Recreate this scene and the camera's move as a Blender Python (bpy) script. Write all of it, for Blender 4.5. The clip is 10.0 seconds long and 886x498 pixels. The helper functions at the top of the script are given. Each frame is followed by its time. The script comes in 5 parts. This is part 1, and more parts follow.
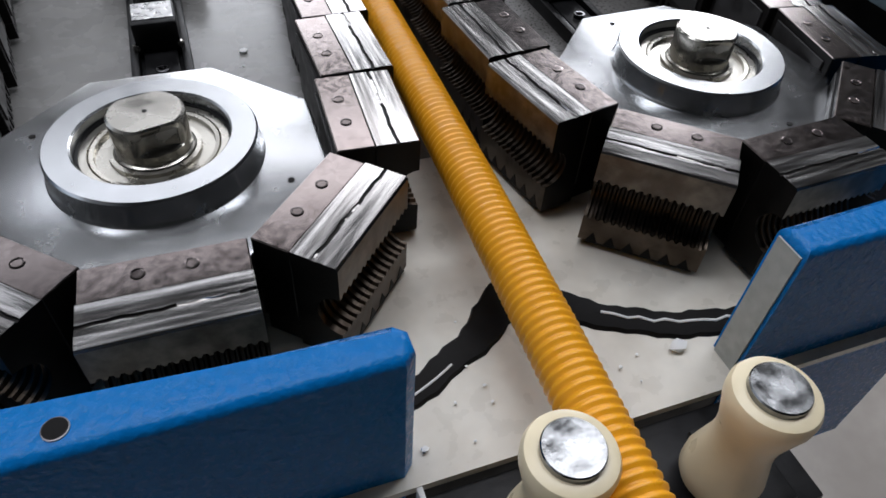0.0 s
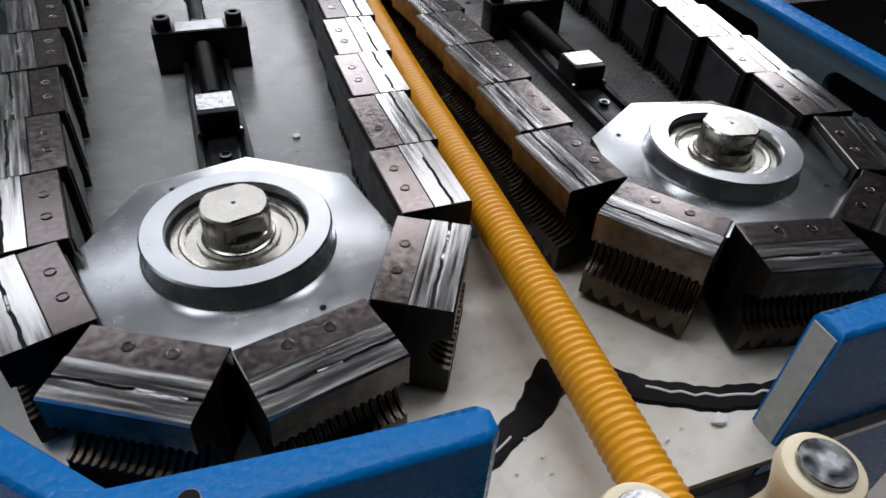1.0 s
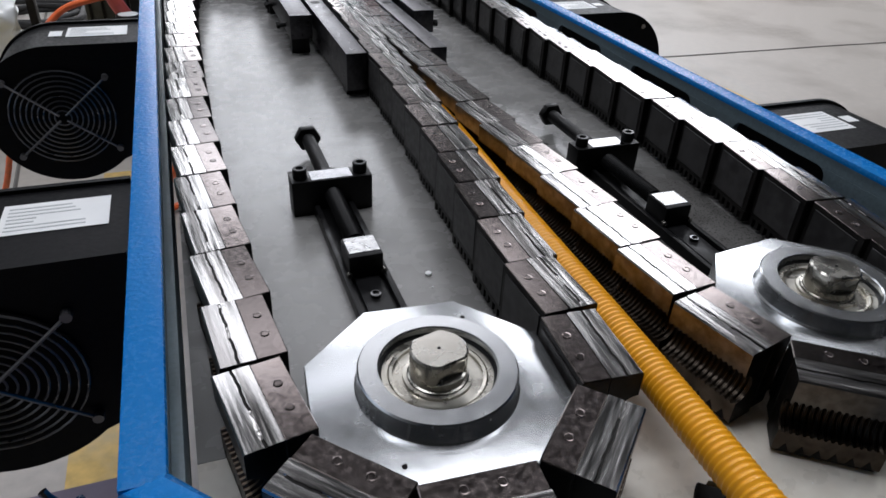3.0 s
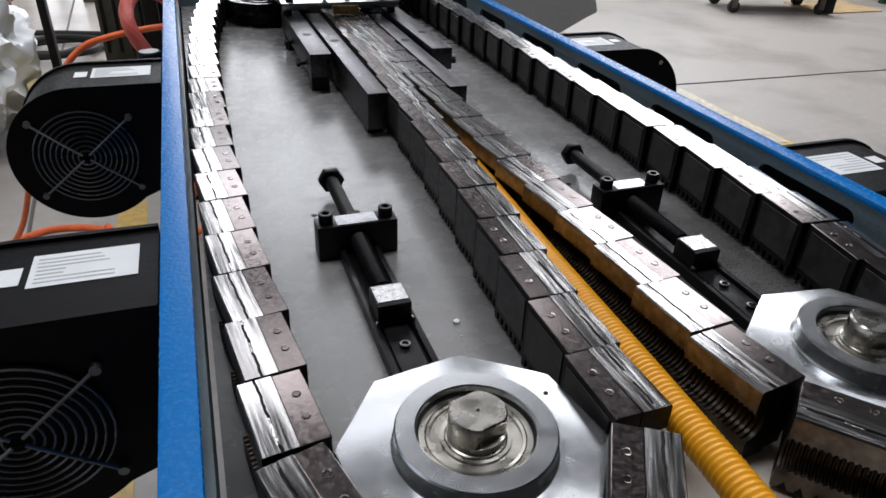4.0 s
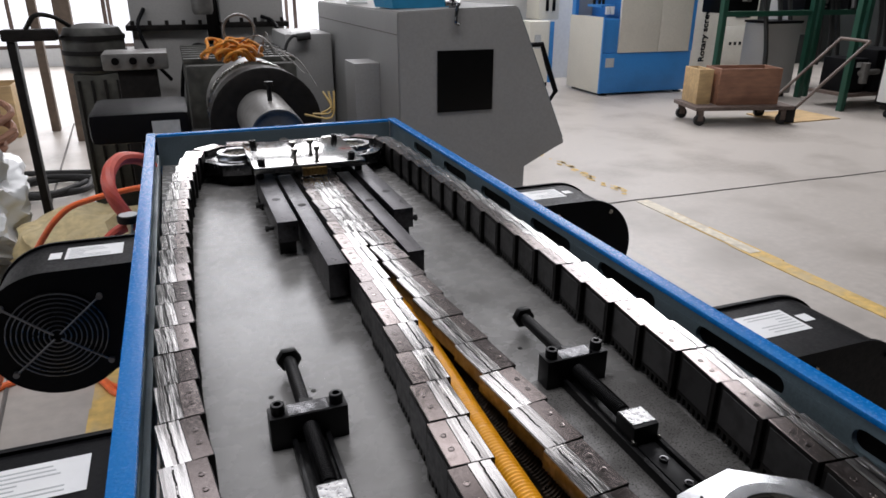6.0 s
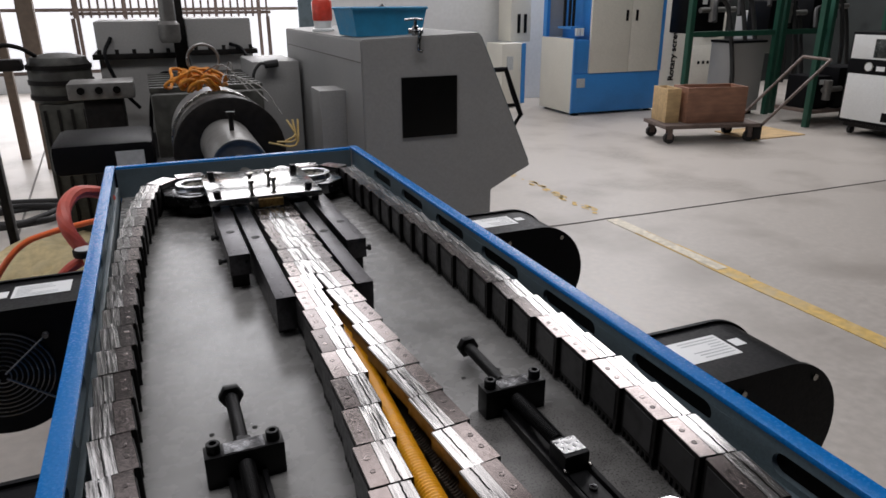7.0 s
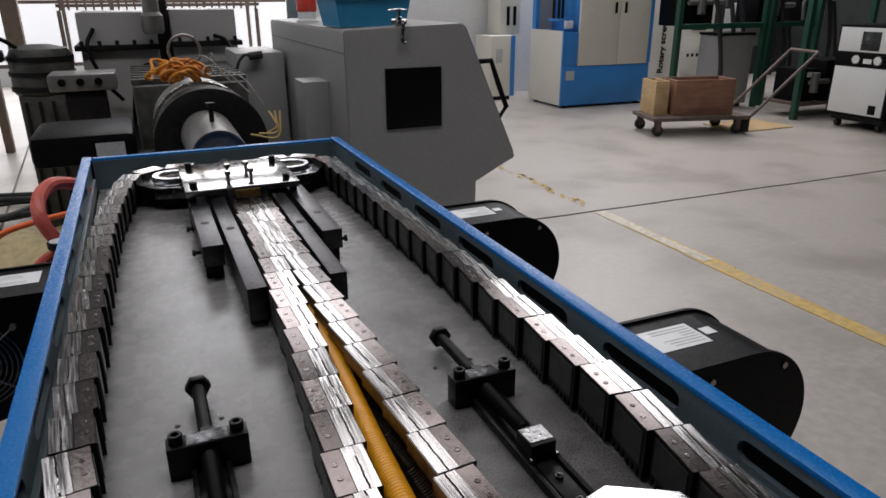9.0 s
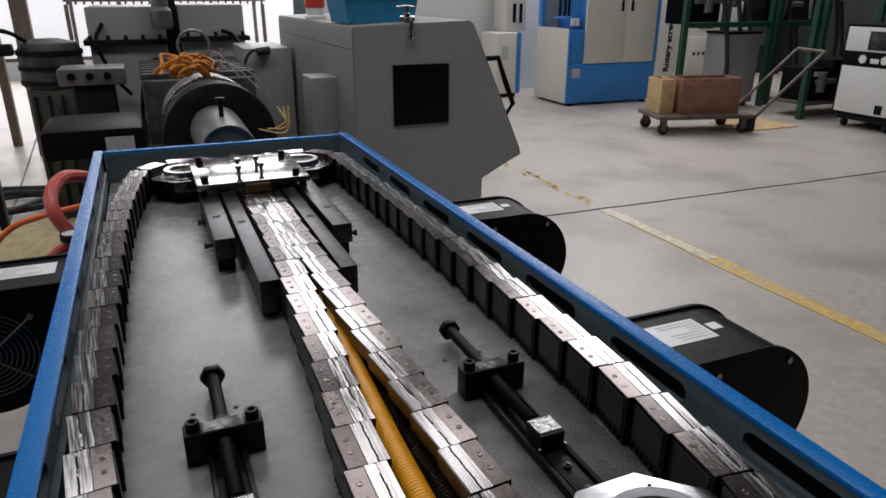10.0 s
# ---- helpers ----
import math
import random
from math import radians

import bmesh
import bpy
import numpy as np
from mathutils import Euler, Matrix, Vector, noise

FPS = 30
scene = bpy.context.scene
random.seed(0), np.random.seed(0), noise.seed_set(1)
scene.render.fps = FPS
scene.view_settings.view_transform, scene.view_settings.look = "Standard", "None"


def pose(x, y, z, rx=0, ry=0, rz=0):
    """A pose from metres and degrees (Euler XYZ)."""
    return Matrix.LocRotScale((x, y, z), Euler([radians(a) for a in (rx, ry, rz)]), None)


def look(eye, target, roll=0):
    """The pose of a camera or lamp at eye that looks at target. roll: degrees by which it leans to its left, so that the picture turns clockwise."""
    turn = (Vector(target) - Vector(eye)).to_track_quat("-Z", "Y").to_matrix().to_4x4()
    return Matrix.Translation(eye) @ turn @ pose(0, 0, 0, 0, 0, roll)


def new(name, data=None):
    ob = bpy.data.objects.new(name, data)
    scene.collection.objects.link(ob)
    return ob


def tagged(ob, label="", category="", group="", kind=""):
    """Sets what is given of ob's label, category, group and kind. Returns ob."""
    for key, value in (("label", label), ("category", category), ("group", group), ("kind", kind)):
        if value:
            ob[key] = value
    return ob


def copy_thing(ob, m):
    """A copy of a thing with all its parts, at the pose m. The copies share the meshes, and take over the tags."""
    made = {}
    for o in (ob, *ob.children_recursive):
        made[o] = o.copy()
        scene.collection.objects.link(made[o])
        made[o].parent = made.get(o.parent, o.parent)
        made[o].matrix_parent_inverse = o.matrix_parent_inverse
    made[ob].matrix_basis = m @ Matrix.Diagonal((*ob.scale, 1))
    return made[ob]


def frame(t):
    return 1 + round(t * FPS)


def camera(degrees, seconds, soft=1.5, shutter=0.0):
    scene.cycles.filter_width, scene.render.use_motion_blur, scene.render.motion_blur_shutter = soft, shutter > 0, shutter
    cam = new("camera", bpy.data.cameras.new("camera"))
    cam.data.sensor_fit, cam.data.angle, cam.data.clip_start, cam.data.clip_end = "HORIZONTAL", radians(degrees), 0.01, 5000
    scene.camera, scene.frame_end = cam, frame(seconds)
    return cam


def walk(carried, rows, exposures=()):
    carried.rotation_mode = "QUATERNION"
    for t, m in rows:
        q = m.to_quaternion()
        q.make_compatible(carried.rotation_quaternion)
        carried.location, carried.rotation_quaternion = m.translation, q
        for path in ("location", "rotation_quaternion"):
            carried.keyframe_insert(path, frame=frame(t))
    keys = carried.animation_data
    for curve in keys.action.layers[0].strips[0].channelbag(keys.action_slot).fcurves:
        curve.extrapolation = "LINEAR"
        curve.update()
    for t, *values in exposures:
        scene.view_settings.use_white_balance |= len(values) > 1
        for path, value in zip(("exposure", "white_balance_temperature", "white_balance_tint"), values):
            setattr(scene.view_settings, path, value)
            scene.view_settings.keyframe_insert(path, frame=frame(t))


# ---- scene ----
cam = camera(66.27, 10.0, soft=1.6)
PATH = [
    (0, (0.0344, -0.3107, 1.2569), (0.3024, 0.3314, 0.5387), 4.08),
    (0.5, (0.0216, -0.3107, 1.2690), (0.2946, 0.3546, 0.5742), 3.57),
    (1, (-0.0029, -0.3127, 1.2863), (0.2830, 0.3861, 0.6306), 3.99),
    (1.5, (-0.0313, -0.3169, 1.2996), (0.2545, 0.4132, 0.6789), 3.39),
    (2, (-0.0685, -0.3193, 1.3145), (0.2246, 0.4347, 0.7267), 3.39),
    (2.5, (-0.1050, -0.3170, 1.3288), (0.1946, 0.4469, 0.7572), 3.48),
    (3, (-0.1215, -0.3064, 1.3420), (0.1873, 0.4779, 0.8040), 2.98),
    (4.5, (-0.1360, -0.2805, 1.3739), (0.1644, 0.5397, 0.8872), 2.16),
    (5, (-0.1308, -0.2846, 1.4017), (0.1752, 0.5589, 0.9601), 1.74),
    (5.5, (-0.1194, -0.2889, 1.4282), (0.1956, 0.5718, 1.0281), 1.19),
    (6, (-0.0861, -0.3004, 1.4533), (0.2470, 0.5682, 1.0863), 0.22),
    (7.5, (-0.0303, -0.3355, 1.4785), (0.3404, 0.5293, 1.1398), -0.29),
    (8, (-0.0297, -0.3306, 1.4762), (0.3466, 0.5300, 1.1332), -0.33),
    (8.5, (-0.0174, -0.3299, 1.4703), (0.3638, 0.5218, 1.1107), -0.20),
    (9, (-0.0082, -0.3364, 1.4681), (0.3642, 0.5234, 1.1188), -0.26),
    (9.5, (-0.0172, -0.3453, 1.4711), (0.3550, 0.5138, 1.1197), 0.01),
    (10, (-0.0234, -0.3465, 1.4696), (0.3436, 0.5140, 1.1162), 0.11),
]

walk(cam, [(t, look(eye, target, roll)) for t, eye, target, roll in PATH],
     [(0, -0.42, 6250, 12), (1.0, -0.49, 6250, 12), (1.7, -0.56, 6250, 12), (2.5, -0.53, 6250, 12), (4.5, -0.38, 6350, 12), (5.5, -0.30, 6450, 13), (6.0, -0.48, 6500, 14), (7.5, -0.78, 6600, 14), (8.5, -0.85, 6600, 14), (9.0, -0.93, 6600, 14), (10, -0.95, 6600, 14)])

BED = 0.97          # height of the machine's table over the floor
CLIP = 10.0

# ---------------------------------------------------------------- light
world = bpy.data.worlds.new("world")
scene.world = world
world.use_nodes = True
wn = world.node_tree
sky = wn.nodes.new("ShaderNodeTexSky")
sky.sky_type, sky.sun_disc = "NISHITA", False
sky.sun_elevation, sky.sun_rotation = radians(48), radians(20)
wn.links.new(sky.outputs[0], wn.nodes["Background"].inputs[0])
wn.nodes["Background"].inputs[1].default_value = 0.12


def sun(strength, elevation, azimuth):
    d = bpy.data.lights.new("sun", "SUN")
    d.energy, d.angle, d.color = strength, radians(12), (1.0, 0.97, 0.92)
    ob = new("sun", d)
    e, a = radians(elevation), radians(azimuth)
    ob.matrix_world = look((0, 0, 20), (-20 * math.sin(a) * math.cos(e), -20 * math.cos(a) * math.cos(e), 20 - 20 * math.sin(e)))


sun(0.5, 48, 20)


def window_light(name, where, target, sx, sy, watts, colour=(0.985, 0.99, 1.0)):
    """Daylight that enters by an opening of the hall."""
    d = bpy.data.lights.new(name, "AREA")
    d.shape, d.size, d.size_y, d.energy, d.color = "RECTANGLE", sx, sy, watts, colour
    ob = new(name, d)
    ob.matrix_world = look(where, target)
    return ob


# roof lights run across the hall, tall windows close its far end
SKYLIGHTS = [(-3.2, 3.6, 0.35, 1.65), (-3.2, 3.4, 5.0, 6.5), (-0.4, 3.1, 8.4, 12.2), (5.1, 6.5, 5.0, 9.4), (6.6, 9.5, 7.4, 12.8)]
SKY_WATTS = [265, 125, 325, 190, 800]
ROOF = 5.6
for (x0, x1, y0, y1), watts in zip(SKYLIGHTS, SKY_WATTS):
    c = ((x0 + x1) / 2, (y0 + y1) / 2)
    ob = window_light("skylight", (*c, ROOF - 0.02), (*c, 0), x1 - x0, y1 - y0, watts)
    ob.matrix_world = pose(*c, ROOF - 0.02)
window_light("end_window_light", (1.3, 13.9, 2.9), (1.3, 0, 2.6), 3.2, 3.6, 310)
window_light("low_window_light", (-1.95, 13.9, 1.65), (-1.95, 0, 1.5), 3.1, 2.6, 150)
window_light("high_window_light", (9.1, 13.9, 4.75), (4.5, 0, 1.5), 3.8, 1.3, 70)
# Weak side fill from an assumed, unseen opening in the west wall.
window_light("side_window_light", (-5.9, 2.0, 2.6), (0, 2.0, 1.2), 6.0, 1.8, 40)

# ---------------------------------------------------------------- materials
MATS = {}


def material(name, colour, rough=0.5, metal=0.0, grain=0.15, scale=40.0, bump=0.0, stain=0.0, stain_scale=4.0,
             stain_colour=None, streak=None, vary=0.0, spec=0.5, coat=0.0, rough_var=0.1):
    """Principled surface with fine grain, larger stains, optional streaks along one axis, bump and a shift per piece."""
    m = bpy.data.materials.new(name)
    m.use_nodes = True
    nt = m.node_tree
    N, L = nt.nodes, nt.links
    b = N["Principled BSDF"]
    b.inputs["Metallic"].default_value = metal
    b.inputs["Specular IOR Level"].default_value = spec
    b.inputs["Coat Weight"].default_value = coat
    b.inputs["Coat Roughness"].default_value = 0.15
    tc = N.new("ShaderNodeTexCoord")
    mp = N.new("ShaderNodeMapping")
    L.new(tc.outputs["Object"], mp.inputs["Vector"])
    if streak:
        mp.inputs["Scale"].default_value = streak
    if vary:
        oi = N.new("ShaderNodeObjectInfo")
        mul = N.new("ShaderNodeMath")
        mul.operation = "MULTIPLY"
        mul.inputs[1].default_value = 37.0
        L.new(oi.outputs["Random"], mul.inputs[0])
        L.new(mul.outputs[0], mp.inputs["Location"])
    n1 = N.new("ShaderNodeTexNoise")
    n1.inputs["Scale"].default_value, n1.inputs["Detail"].default_value = scale, 6
    L.new(mp.outputs[0], n1.inputs["Vector"])
    n2 = N.new("ShaderNodeTexNoise")
    n2.inputs["Scale"].default_value, n2.inputs["Detail"].default_value = stain_scale, 4
    L.new(mp.outputs[0] if vary else tc.outputs["Object"], n2.inputs["Vector"])
    r1 = N.new("ShaderNodeMapRange")
    r1.inputs["From Min"].default_value, r1.inputs["From Max"].default_value = 0.3, 0.7
    r1.inputs["To Min"].default_value, r1.inputs["To Max"].default_value = 1 - grain, 1 + grain
    L.new(n1.outputs[0], r1.inputs["Value"])
    mix = N.new("ShaderNodeMix")
    mix.data_type, mix.blend_type = "RGBA", "MULTIPLY"
    mix.inputs["Factor"].default_value = 1.0
    mix.inputs["A"].default_value = (*colour, 1)
    L.new(r1.outputs[0], mix.inputs["B"])
    out = mix.outputs["Result"]
    if stain:
        r2 = N.new("ShaderNodeMapRange")
        r2.inputs["From Min"].default_value, r2.inputs["From Max"].default_value = 0.48, 0.66
        r2.inputs["To Min"].default_value, r2.inputs["To Max"].default_value = 0, stain
        L.new(n2.outputs[0], r2.inputs["Value"])
        m2 = N.new("ShaderNodeMix")
        m2.data_type = "RGBA"
        L.new(r2.outputs[0], m2.inputs["Factor"])
        L.new(out, m2.inputs["A"])
        m2.inputs["B"].default_value = (*(stain_colour or [c * 0.45 for c in colour]), 1)
        out = m2.outputs["Result"]
    if vary:
        r3 = N.new("ShaderNodeMapRange")
        r3.inputs["To Min"].default_value, r3.inputs["To Max"].default_value = 1 - vary, 1 + vary
        L.new(oi.outputs["Random"], r3.inputs["Value"])
        m3 = N.new("ShaderNodeMix")
        m3.data_type, m3.blend_type = "RGBA", "MULTIPLY"
        m3.inputs["Factor"].default_value = 1.0
        L.new(out, m3.inputs["A"])
        L.new(r3.outputs[0], m3.inputs["B"])
        out = m3.outputs["Result"]
    L.new(out, b.inputs["Base Color"])
    rr = N.new("ShaderNodeMapRange")
    rr.inputs["From Min"].default_value, rr.inputs["From Max"].default_value = 0.3, 0.7
    rr.inputs["To Min"].default_value, rr.inputs["To Max"].default_value = max(0.02, rough - rough_var), min(1, rough + rough_var)
    L.new(n1.outputs[0], rr.inputs["Value"])
    L.new(rr.outputs[0], b.inputs["Roughness"])
    if bump:
        bp = N.new("ShaderNodeBump")
        bp.inputs["Strength"].default_value, bp.inputs["Distance"].default_value = 1.0, bump
        L.new(n1.outputs[0], bp.inputs["Height"])
        L.new(bp.outputs[0], b.inputs["Normal"])
    MATS[name] = m
    return m


steel = material("worn_ground_steel", (0.50, 0.49, 0.48), 0.18, 1.0, 0.40, 420, 0.00003, 0.55, 130, (0.11, 0.095, 0.088), streak=(0.05, 1, 1), vary=0.22, rough_var=0.09)
brown_steel = material("browned_steel", (0.20, 0.173, 0.165), 0.18, 1.0, 0.12, 260, 0.00002, 0.25, 60, (0.125, 0.100, 0.093), vary=0.5, rough_var=0.06)
# Near-black for carrier sides, mould ends and grooves: their shade is in the colour.
shaded_side = material("oiled_shaded_steel", (0.005, 0.0045, 0.0042), 0.45, 0.0, 0.5, 90, 0.0002, 0.4, 30, (0.014, 0.012, 0.010), vary=0.3, spec=0.18)
cover_steel = material("blackened_cover_steel", (0.026, 0.025, 0.025), 0.42, 0.0, 0.35, 110, 0.0001, 0.6, 45, (0.008, 0.007, 0.007), vary=0.35, spec=0.3)
black_steel = material("oiled_black_steel", (0.0045, 0.0045, 0.005), 0.38, 0.0, 0.4, 60, 0.0001, 0.3, 12, (0.011, 0.010, 0.009), spec=0.2)
blued_bar = material("blued_guide_steel", (0.075, 0.073, 0.078), 0.36, 1.0, 0.25, 140, 0.0001, 0.5, 30, (0.03, 0.028, 0.028))
# Oiled steel, darkened further for the shade inside the half-round.
cavity = material("oiled_shaded_cavity", (0.045, 0.036, 0.029), 0.35, 1.0, 0.3, 70, 0, 0.4, 25, (0.02, 0.015, 0.011), vary=0.3)
# Oil film plus the shade of the narrow mould gap, both in the colour.
oily_shaded_face = material("oil_filmed_shaded_steel", (0.115, 0.092, 0.073), 0.46, 1.0, 0.35, 120, 0.0001, 0.75, 60, (0.03, 0.021, 0.015), vary=0.4)
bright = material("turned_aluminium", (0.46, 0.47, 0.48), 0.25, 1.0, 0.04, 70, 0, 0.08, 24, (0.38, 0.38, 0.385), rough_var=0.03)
# Upright face above the cavity: darker and duller than the tops' steel.
face_steel = material("dull_face_steel", (0.19, 0.17, 0.15), 0.40, 1.0, 0.35, 140, 0.0001, 0.65, 60, (0.10, 0.08, 0.065), vary=0.35)
die_dull = material("dull_cast_face", (0.13, 0.125, 0.12), 0.6, 0.0, 0.2, 60, 0.0002, 0.4, 20, (0.07, 0.065, 0.06))
oil_film = material("dirty_dimmed_steel", (0.10, 0.097, 0.093), 0.33, 0.0, 0.32, 480, 0.0002, 0.6, 30, (0.045, 0.043, 0.04), rough_var=0.12)
chrome = material("chromed_steel", (0.27, 0.275, 0.28), 0.2, 1.0, 0.4, 120, 0.00012, 0.6, 75, (0.08, 0.08, 0.08))
glossy_black = material("polished_black_steel", (0.16, 0.16, 0.165), 0.2, 1.0, 0.4, 90, 0.0001, 0.6, 40, (0.04, 0.04, 0.04))
shaft_steel = material("turned_shaft_steel", (0.40, 0.385, 0.35), 0.25, 1.0, 0.2, 60, 0, 0.3, 30, (0.2, 0.18, 0.15))
bearing_mat = material("bearing_shield", (0.5, 0.48, 0.43), 0.3, 1.0, 0.15, 60, 0, 0.3, 20, (0.3, 0.27, 0.2))
blue = material("blue_hammer_paint", (0.003, 0.155, 0.47), 0.24, 0.0, 0.05, 270, 0.0008, 0.04, 14, (0.004, 0.13, 0.40), spec=0.17)
grey_rail = material("grey_blue_paint_and_shade", (0.13, 0.175, 0.20), 0.42, 0.0, 0.12, 260, 0.0004, 0.45, 9, (0.055, 0.075, 0.083))
primer = material("pale_bare_panel_end", (0.40, 0.43, 0.42), 0.5, 0.0, 0.15, 160, 0.0002, 0.35, 40, (0.24, 0.26, 0.26))
bed_mat = material("ground_grey_bed", (0.205, 0.202, 0.196), 0.27, 0.0, 0.05, 38, 0.0, 0.9, 5.0, (0.11, 0.108, 0.103), rough_var=0.035, spec=0.5)
cream = material("cream_paint_and_lit_bed", (0.70, 0.67, 0.60), 0.32, 0.0, 0.06, 60, 0.0001, 0.6, 13, (0.45, 0.40, 0.33), coat=0.2)
yellow = material("yellow_polyethylene", (0.83, 0.37, 0.012), 0.34, 0.0, 0.05, 60, 0, 0.1, 12, (0.75, 0.30, 0.01), spec=0.45)
nylon = material("ivory_nylon", (0.78, 0.68, 0.47), 0.36, 0.0, 0.05, 60, 0.0001, 0.2, 25, (0.62, 0.52, 0.34))
black_paint = material("black_powder_coat", (0.005, 0.005, 0.006), 0.45, 0.0, 0.3, 200, 0.0002, 0.2, 8, (0.009, 0.009, 0.009), spec=0.09)
black_plate = material("black_rough_plate", (0.010, 0.010, 0.011), 0.45, 0.0, 0.4, 150, 0.0003, 0.4, 20, (0.022, 0.021, 0.02), spec=0.3)
wire = material("dark_wire", (0.17, 0.17, 0.175), 0.35, 0.8)
label_white = material("white_paper_label", (0.74, 0.75, 0.75), 0.45, 0, 0.04, 60, 0, 0.2, 30, (0.6, 0.6, 0.6))
print_grey = material("faded_print", (0.42, 0.44, 0.45), 0.6)
# Also blacks the sheets and discs that stand for dark slots and holes.
oil = material("black_oil_sealant_and_holes", (0.004, 0.0035, 0.0035), 0.5, 0.0, 0.4, 90, 0.0004, spec=0.12)
dull_green = material("grimy_machine_paint", (0.055, 0.055, 0.047), 0.5, 0, 0.3, 30, 0.0003, 0.8, 9, (0.02, 0.018, 0.016))
jet_brass = material("tarnished_brass", (0.30, 0.19, 0.07), 0.35, 1.0, 0.3, 200, 0, 0.6, 60, (0.10, 0.06, 0.03))
cab_grey = material("grey_cabinet_paint", (0.31, 0.306, 0.295), 0.5, 0, 0.06, 90, 0.0001, 0.25, 3, (0.25, 0.247, 0.238))
screen_black = material("black_glass_window", (0.003, 0.003, 0.003), 0.4, spec=0.15)
concrete = material("polished_concrete_floor", (0.44, 0.405, 0.368), 0.42, 0, 0.10, 24, 0.0002, 0.75, 1.3, (0.29, 0.26, 0.23), rough_var=0.1)
joint_dark = material("dark_floor_joint", (0.16, 0.15, 0.14), 0.8)
line_yellow = material("worn_yellow_line", (0.62, 0.42, 0.13), 0.6, 0, 0.2, 25, 0, 0.6, 6, (0.5, 0.42, 0.28))
line_white = material("worn_pale_line", (0.66, 0.60, 0.48), 0.6, 0, 0.2, 25, 0, 0.6, 8, (0.45, 0.40, 0.32))
wall_paint = material("pale_wall_paint", (0.62, 0.63, 0.63), 0.8, 0, 0.05, 20, 0, 0.3, 1.2, (0.5, 0.5, 0.5))
roof_sheet = material("grey_roof_sheet", (0.085, 0.09, 0.095), 0.7, 0, 0.08, 10)
machine_blue = material("blue_machine_paint", (0.03, 0.21, 0.55), 0.45, 0, 0.06, 50, 0, 0.2, 3)
machine_cream = material("cream_machine_paint", (0.62, 0.60, 0.53), 0.5, 0, 0.05, 50, 0, 0.2, 3, (0.52, 0.5, 0.44))
machine_white = material("white_machine_paint", (0.70, 0.71, 0.70), 0.45, 0, 0.04, 50, 0, 0.2, 3, (0.6, 0.6, 0.58))
plywood = material("brown_plywood", (0.27, 0.135, 0.085), 0.6, 0, 0.25, 25, 0.0003, 0.4, 5, (0.17, 0.08, 0.05), streak=(0.2, 1, 1))
pale_wood = material("pale_wood", (0.52, 0.36, 0.18), 0.65, 0, 0.2, 25, 0.0003, 0.3, 6, streak=(0.2, 1, 1))
cart_grey = material("worn_cart_paint", (0.13, 0.095, 0.08), 0.6, 0, 0.25, 40, 0, 0.5, 9, (0.05, 0.03, 0.023))
rubber = material("black_rubber", (0.02, 0.02, 0.02), 0.7)
green = material("dark_green_paint", (0.008, 0.065, 0.04), 0.5, 0, 0.15, 40)
dark_iron = material("dark_heater_iron", (0.010, 0.009, 0.0085), 0.55, 0.0, 0.3, 40, 0.0003, 0.4, 10, (0.022, 0.019, 0.017), spec=0.15)
nose_steel = material("dull_die_steel", (0.20, 0.195, 0.185), 0.42, 0.5, 0.15, 40, 0, 0.4, 12, (0.10, 0.09, 0.08))
orange_cloth = material("orange_plastic_scrap", (0.66, 0.25, 0.02), 0.5, 0, 0.3, 60, 0.001, 0.5, 30, (0.36, 0.12, 0.01))
crate_blue = material("blue_plastic_crate", (0.02, 0.27, 0.50), 0.4, 0, 0.08, 30)
red = material("red_plastic", (0.65, 0.06, 0.035), 0.4)
hose_red = material("red_rubber_hose", (0.55, 0.09, 0.06), 0.45)
hose_orange = material("orange_air_hose", (0.86, 0.16, 0.04), 0.4)
film_white = material("white_plastic_film", (0.66, 0.68, 0.69), 0.35, 0, 0.06, 9, 0.0, 0.3, 4, (0.52, 0.54, 0.55))
sack = material("tan_sack_cloth", (0.58, 0.47, 0.26), 0.8, 0, 0.2, 25, 0.004, 0.5, 7, (0.68, 0.58, 0.36))
panel_violet = material("violet_grey_panel", (0.16, 0.14, 0.18), 0.5, 0, 0.1, 60)
dark_wall = material("dark_partition", (0.022, 0.026, 0.025), 0.7, 0, 0.3, 4, 0, 0.5, 1.5, (0.010, 0.012, 0.012))
door_brown = material("weathered_brown_frame", (0.16, 0.12, 0.09), 0.6, 0, 0.2, 20, 0, 0.4, 3)
lcd = material("dark_display", (0.015, 0.02, 0.018), 0.25)


steel_cap = material("hammered_bare_steel", (0.42, 0.42, 0.42), 0.3, 1.0, 0.3, 200, 0.0008, 0.4, 90, (0.15, 0.15, 0.15))


def glow(name, colour, strength):
    m = bpy.data.materials.new(name)
    m.use_nodes = True
    b = m.node_tree.nodes["Principled BSDF"]
    b.inputs["Base Color"].default_value = (*colour, 1)
    b.inputs["Emission Color"].default_value = (*colour, 1)
    b.inputs["Emission Strength"].default_value = strength
    return m


daylight = glow("bright_daylight", (0.95, 0.97, 1.0), 1.25)

# ---------------------------------------------------------------- mesh tools


def box(bm, x0, x1, y0, y1, z0, z1, bevel=0.0, seg=2):
    r = bmesh.ops.create_cube(bm, size=1.0)
    vs = r["verts"]
    for v in vs:
        v.co = Vector((x0 + (v.co.x + 0.5) * (x1 - x0), y0 + (v.co.y + 0.5) * (y1 - y0), z0 + (v.co.z + 0.5) * (z1 - z0)))
    if bevel:
        es = list({e for v in vs for e in v.link_edges})
        bmesh.ops.bevel(bm, geom=es, offset=bevel, segments=seg, affect="EDGES", profile=0.6)
    return bm


